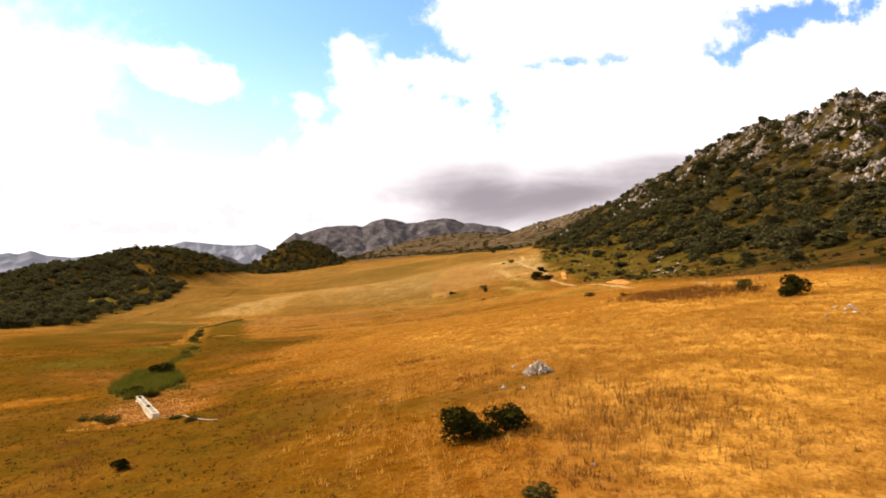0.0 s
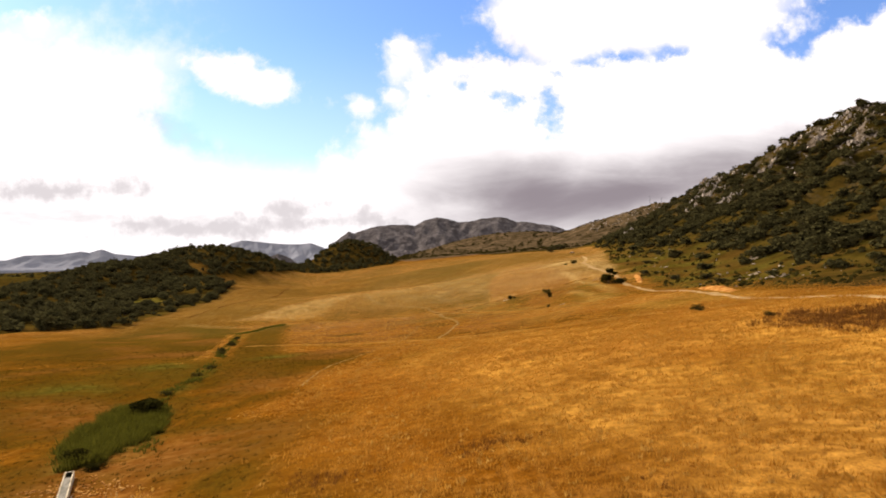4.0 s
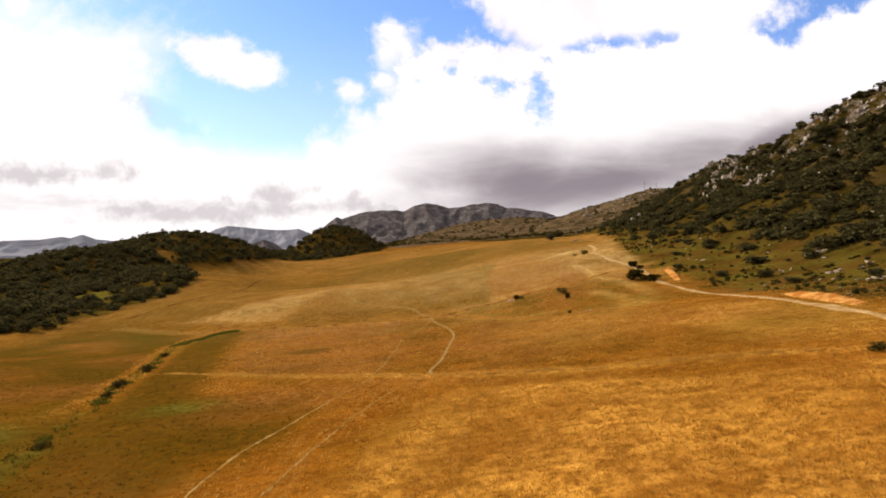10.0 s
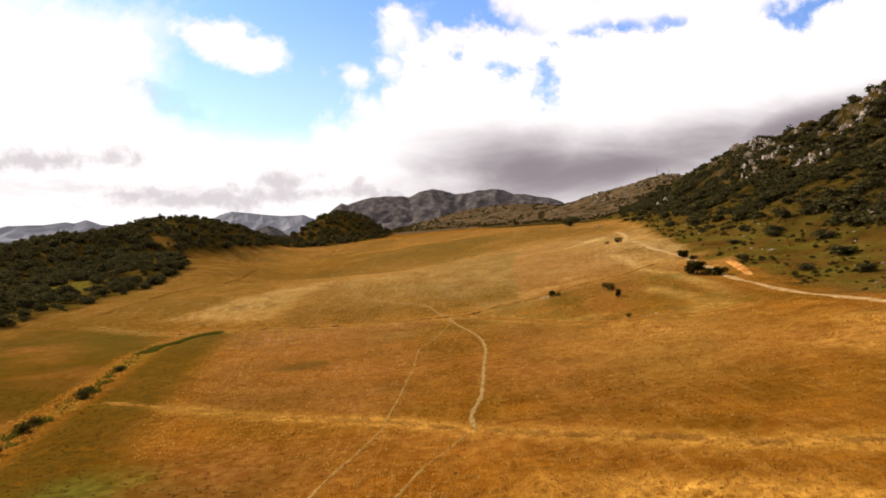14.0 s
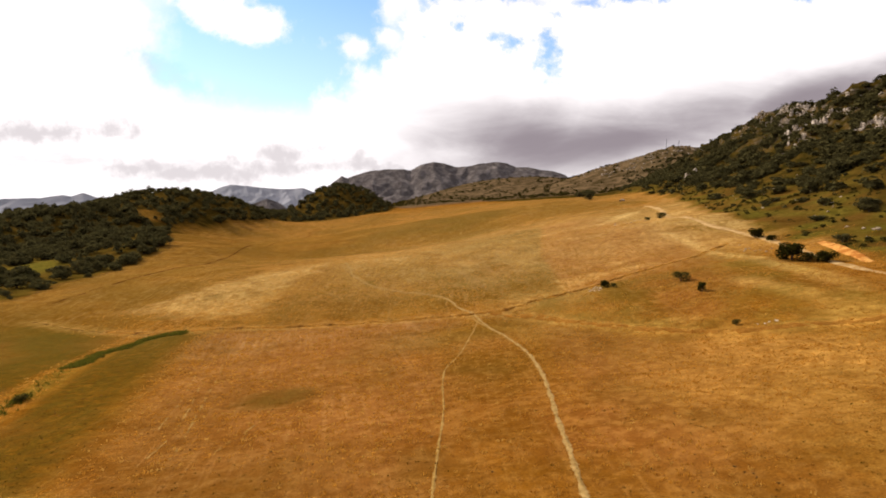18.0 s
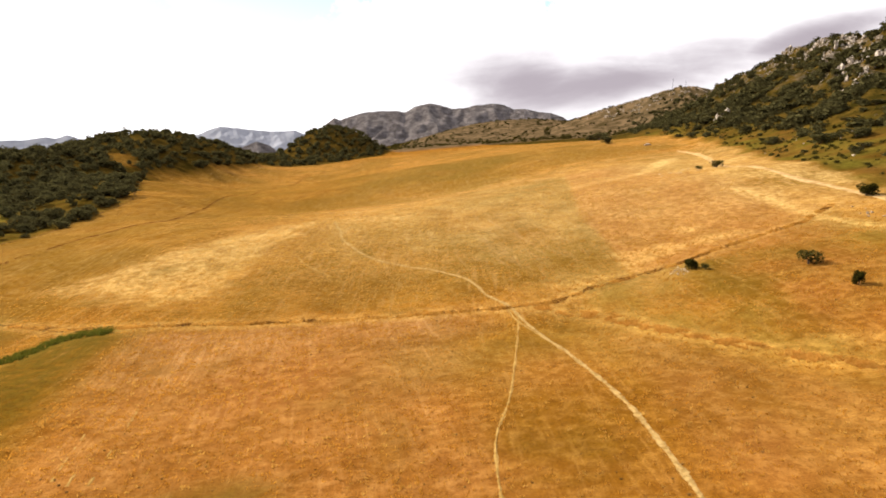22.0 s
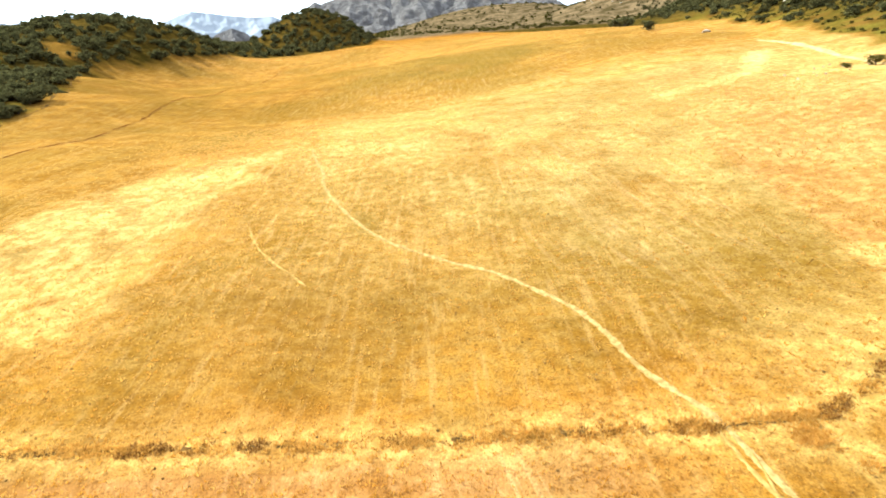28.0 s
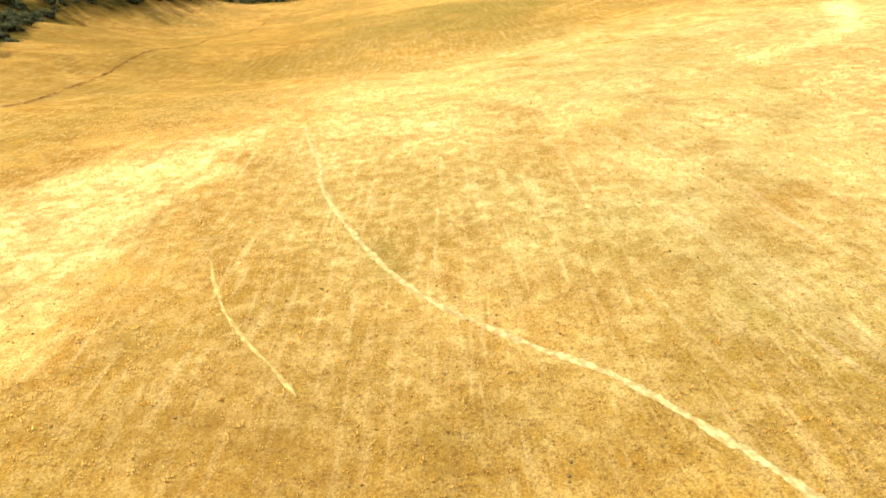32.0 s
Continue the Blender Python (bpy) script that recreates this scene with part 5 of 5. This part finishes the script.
def tube(name, line, radius, mat, label, category, lift):
    verts, faces = [], []
    pts = [Vector((p[0], p[1], ground_z(p[0], p[1]) + lift)) for p in smooth_line(line, 0.4)]
    for a, b in zip(pts, pts[1:]):
        limb(verts, faces, a, b, radius, radius, 6)
    return tagged(new(name, mesh_of(name, verts, faces, mat, True)), label, category)


tube("hose", [(-31.6, 77.6), (-29.6, 73.6), (-27.4, 70.4), (-25.9, 68.2), (-24.4, 66.2), (-22.0, 61.6), (-19.2, 55.4), (-17.8, 53.4), (-16.4, 51.6), (-15.2, 50.8)], 0.045, HOSE, "pale plastic water hose lying in the grass", "hose", 0.08)


# ---- fence on the knoll, masts on the far summit ----
def fence(line, label):
    root = new("wire_fence")
    pts = smooth_line(line, 3.6)
    x0, y0 = pts[0]
    root.matrix_world = Matrix.Translation((x0, y0, ground_z(x0, y0)))
    tops = []
    for p in pts:
        z = ground_z(*p) - ground_z(x0, y0)
        v, f = [], []
        lean = (rng.uniform(-0.06, 0.06), rng.uniform(-0.06, 0.06))
        tall = rng.uniform(1.25, 1.5)
        limb(v, f, (p[0] - x0, p[1] - y0, z - 0.3), (p[0] - x0 + lean[0], p[1] - y0 + lean[1], z + tall), 0.06, 0.05, 6)
        part("post", mesh_of("post", v, f, WOOD), root)
        tops.append((p[0] - x0 + lean[0], p[1] - y0 + lean[1], z))
    for up in (0.45, 0.85, 1.2):
        v, f = [], []
        for a, b in zip(tops, tops[1:]):
            limb(v, f, (a[0], a[1], a[2] + up), (b[0], b[1], b[2] + up), 0.008, 0.008, 3)
        part("wire", mesh_of("wire", v, f, STEEL), root, "thin rusty wire")
    return tagged(root, label, "fence")


fence([(60, 112), (72, 106), (84, 107), (96, 110), (112, 112)], "sagging wire fence on weathered wooden posts")


def mast(x, y, tall):
    root = new("radio_mast")
    root.matrix_world = Matrix.Translation((x, y, ground_z(x, y) - 0.5))
    v, f = [], []
    limb(v, f, (0, 0, 0), (0, 0, tall), 0.9, 0.35, 8)
    part("pole", mesh_of("pole", v, f, STEEL), root)
    for k, up in enumerate((0.62, 0.8, 0.93)):
        v, f = [], []
        limb(v, f, (-2.2, 0, tall * up), (2.2, 0, tall * up), 0.25, 0.25, 6)
        part("antenna_arm", mesh_of("antenna_arm", v, f, STEEL), root)
    return tagged(root, "thin grey steel radio mast on the far summit", "mast", "masts on the summit")


mast(652, 1985, 34)
mast(690, 1985, 26)


# ---- grasses ----
def tufts(name, xs, ys, blades, low, high, mat, label, category, seed, spread=0.16, width=0.035, lean=0.5):
    r = np.random.RandomState(seed)
    n = len(xs) * blades
    x0, y0 = np.repeat(xs, blades), np.repeat(ys, blades)
    h = np.repeat(r.uniform(low, high, len(xs)), blades) * r.uniform(0.6, 1.15, n)
    a, t = r.uniform(0, 6.283, n), r.uniform(0, 6.283, n)
    bx, by = x0 + spread * np.cos(a) * r.uniform(0, 1, n), y0 + spread * np.sin(a) * r.uniform(0, 1, n)
    z = ground_many(bx, by) - 0.03
    wx, wy = np.cos(t) * width, np.sin(t) * width
    k = r.uniform(0.1, lean, n) * h
    tip = np.stack([bx + np.cos(a) * k, by + np.sin(a) * k, z + h], -1)
    v = np.stack([np.stack([bx - wx, by - wy, z], -1), np.stack([bx + wx, by + wy, z], -1), tip], 1).reshape(-1, 3)
    me = bpy.data.meshes.new(name)
    me.vertices.add(3 * n), me.loops.add(3 * n), me.polygons.add(n)
    me.vertices.foreach_set("co", v.reshape(-1))
    me.loops.foreach_set("vertex_index", np.arange(3 * n))
    me.polygons.foreach_set("loop_start", np.arange(0, 3 * n, 3))
    me.update()
    me.materials.append(mat)
    return tagged(new(name, me), label, category, kind="stuff")


def patchy(size, seed, box, soft, low=0.25):
    """Chance of a tuft: in patches, none on the path, thinning out towards the rim of the box."""
    x0, x1, y0, y1 = box

    def keep(x, y):
        rim = np.minimum(np.minimum(x - x0, x1 - x), np.minimum(y - y0, y1 - y)) / soft
        return np.clip(0.5 + 0.9 * noise2(x, y, size, seed), low, 1) * (1 - near_line(x, y, TRACK, 1.5)) * np.clip(rim, 0, 1) * (1 - np.clip(1.9 * cover_at(5, x, y), 0, 1)) * (1 - spot(x, y, -29.5, 73, 5, 8, 0.5, 0.5))
    return keep


def meadow(name, n, box, soft, size, seed, *rest):
    tufts(name, *scatter(n, *box, patchy(size, seed, box, soft), seed), *rest)


meadow("dry_grass", 42000, (-90, 90, -10, 190), 45, 9, 51, 6, 0.15, 0.42, STRAW, "tall dry golden grass in tufts", "grass", 22, 0.28, 0.035)
meadow("dry_grass", 36000, (-130, 110, 110, 360), 50, 11, 52, 5, 0.12, 0.34, STRAW, "short dry golden grass in tufts", "grass", 24, 0.24, 0.06)
meadow("dry_grass", 56000, (-130, 80, 285, 480), 50, 7, 53, 4, 0.08, 0.24, PALESTRAW, "grazed dry golden grass in tufts", "grass", 26, 0.22, 0.05)
meadow("bleached_grass", 10000, (-110, 90, 20, 440), 50, 14, 54, 6, 0.15, 0.42, BLEACHED, "bleached straw tussocks", "grass", 28, 0.28, 0.06)
tufts("olive_grass", *scatter(24000, -120, 40, 0, 260, lambda x, y: np.clip(cover_at(5, x, y) * 1.2 - 0.3, 0, 1) * np.clip((260 - y) / 40, 0, 1), 48), 6, 0.08, 0.22, OLIVEGRASS,
      "olive brown grass in damp hollows", "grass", 49, 0.24, 0.05)
tufts("reeds", *scatter(1500, -104, -80, 284, 322, lambda x, y: near_line(x, y, BROOK[8:], 2.6) * np.clip(0.6 + noise2(x, y, 5, 82), 0.05, 1), 63), 7, 0.4, 0.9, REED, "lush green rushes at the brook's head", "reeds", 64, 0.3, 0.07, 0.5)
tufts("thistles", *scatter(330, 6, 22, 20, 42, lambda x, y: spot(x, y, 13, 31, 7, 10, 0, 0.8), 29), 5, 0.5, 1.2, RUSSET, "dry brown thistle stalks standing in the grass", "thistles", 30, 0.2, 0.016, 0.35)
tufts("thistles", *scatter(800, 32, 68, 82, 126, lambda x, y: spot(x, y, 50, 103, 11, 17, 0.2, 0.9) * np.clip(0.5 + noise2(x, y, 6, 62), 0.05, 1), 31), 6, 0.4, 1.0, RUSSET, "patch of dry russet weeds on the knoll", "thistles", 32, 0.35, 0.06, 0.6)
tufts("thistles", *scatter(1500, -60, 10, 15, 75, lambda x, y: np.clip(noise2(x, y, 12, 55) - 0.35, 0, 1), 33), 5, 0.2, 0.5, RUSSET, "scattered dry brown weeds", "thistles", 34, 0.3, 0.03, 0.6)
tufts("reeds", *scatter(1100, -105, -28, 84, 325, lambda x, y: near_line(x, y, BROOK, 2.4) * np.clip(noise2(x, y, 13, 57) - 0.05, 0.03, 1), 35), 7, 0.3, 0.9, REED, "green rushes and weeds along the brook", "reeds", 36, 0.3, 0.07, 0.5)
tufts("reeds", *scatter(4200, -53, -33, 84, 121, lambda x, y: inside(x, y, POND, 1.5, 0.6, 5) * np.clip(0.6 + 0.8 * noise2(x, y, 6, 37), 0.08, 1), 37), 7, 0.5, 1.5, REED, "lush green rushes round the trough's overflow", "reeds", 38, 0.4, 0.07, 0.9)
tufts("tussocks", *scatter(4200, -110, 76, 295, 360, lambda x, y: near_line(x, y, DITCH, 1.1) * np.clip(0.4 + noise2(x, y, 7, 58), 0.05, 1), 39), 8, 0.12, 0.38, BLEACHED, "pale dry tussocks along the ditch", "grass", 40, 0.3, 0.05, 0.7)
tufts("tussocks", *scatter(900, -110, 76, 295, 360, lambda x, y: near_line(x, y, DITCH, 1.0) * np.clip(noise2(x, y, 9, 59), 0.05, 1), 41), 7, 0.2, 0.5, RUSSET, "dark dry weeds along the ditch", "grass", 42, 0.3, 0.05, 0.7)
tufts("tussocks", *scatter(3200, -72, 68, 148, 230, lambda x, y: near_line(x, y, OLD_WALL, 0.9) * np.clip(0.4 + noise2(x, y, 7, 60), 0.05, 1), 43), 8, 0.10, 0.34, BLEACHED, "pale dry tussocks along an old field bank", "grass", 44, 0.3, 0.05, 0.7)
tufts("tussocks", *scatter(3400, -4, 66, 258, 316, lambda x, y: near_line(x, y, BANK, 1.6) * np.clip(0.4 + noise2(x, y, 7, 61), 0.05, 1), 45), 8, 0.15, 0.42, BLEACHED, "pale dry tussocks along a low bank", "grass", 46, 0.3, 0.05, 0.7)

tufts("tussocks", *scatter(1300, -190, -135, 362, 930, lambda x, y: near_line(x, y, FAR_DITCH, 0.9) * np.clip(0.6 + noise2(x, y, 14, 66), 0.1, 1), 67), 7, 0.2, 0.5, RUSSET, "dark dry weeds in the far ditch", "grass", 68, 0.35, 0.07, 0.6)
tufts("path_grass", *scatter(7000, -60, 4, 190, 415, lambda x, y: near_line(x, y, TRACK, 0.62), 69), 5, 0.03, 0.11, PALESTRAW, "trodden grass stubble at the path's edge", "grass", 70, 0.14, 0.03, 0.8)

CLODS = []
for k in range(4):
    bm = bmesh.new()
    bmesh.ops.create_icosphere(bm, subdivisions=1, radius=0.5)
    for q in bm.verts:
        q.co *= rng.uniform(0.7, 1.15)
    CLODS.append((np.array([q.co[:] for q in bm.verts]), [tuple(i.index for i in f.verts) for f in bm.faces]))
    bm.free()
spots = []
for x, y in zip(*scatter(1500, -80, 45, 150, 425, lambda x, y: np.clip(0.4 + noise2(x, y, 18, 56), 0.1, 1), 47)):
    size = rng.uniform(0.10, 0.32)
    spots.append((x, y, ground_z(x, y) + size * 0.12, rng.uniform(0, 6.28), size, size, size * 0.5))
heap("clods", CLODS, spots, SOIL, "dark dried dung and clods scattered on the pasture", "clods")
spots = []
for x, y in zip(*scatter(1100, -40, -20, 60, 86, lambda x, y: spot(x, y, -30.5, 74, 5.5, 9, 0.5, 0.7), 65)):
    size = rng.uniform(0.08, 0.32)
    spots.append((x, y, ground_z(x, y) + size * 0.1, rng.uniform(0, 6.28), size, size, size * 0.6))
heap("gravel", CLODS, spots, REDEARTH, "pale stones trampled into bare earth round the trough", "gravel")
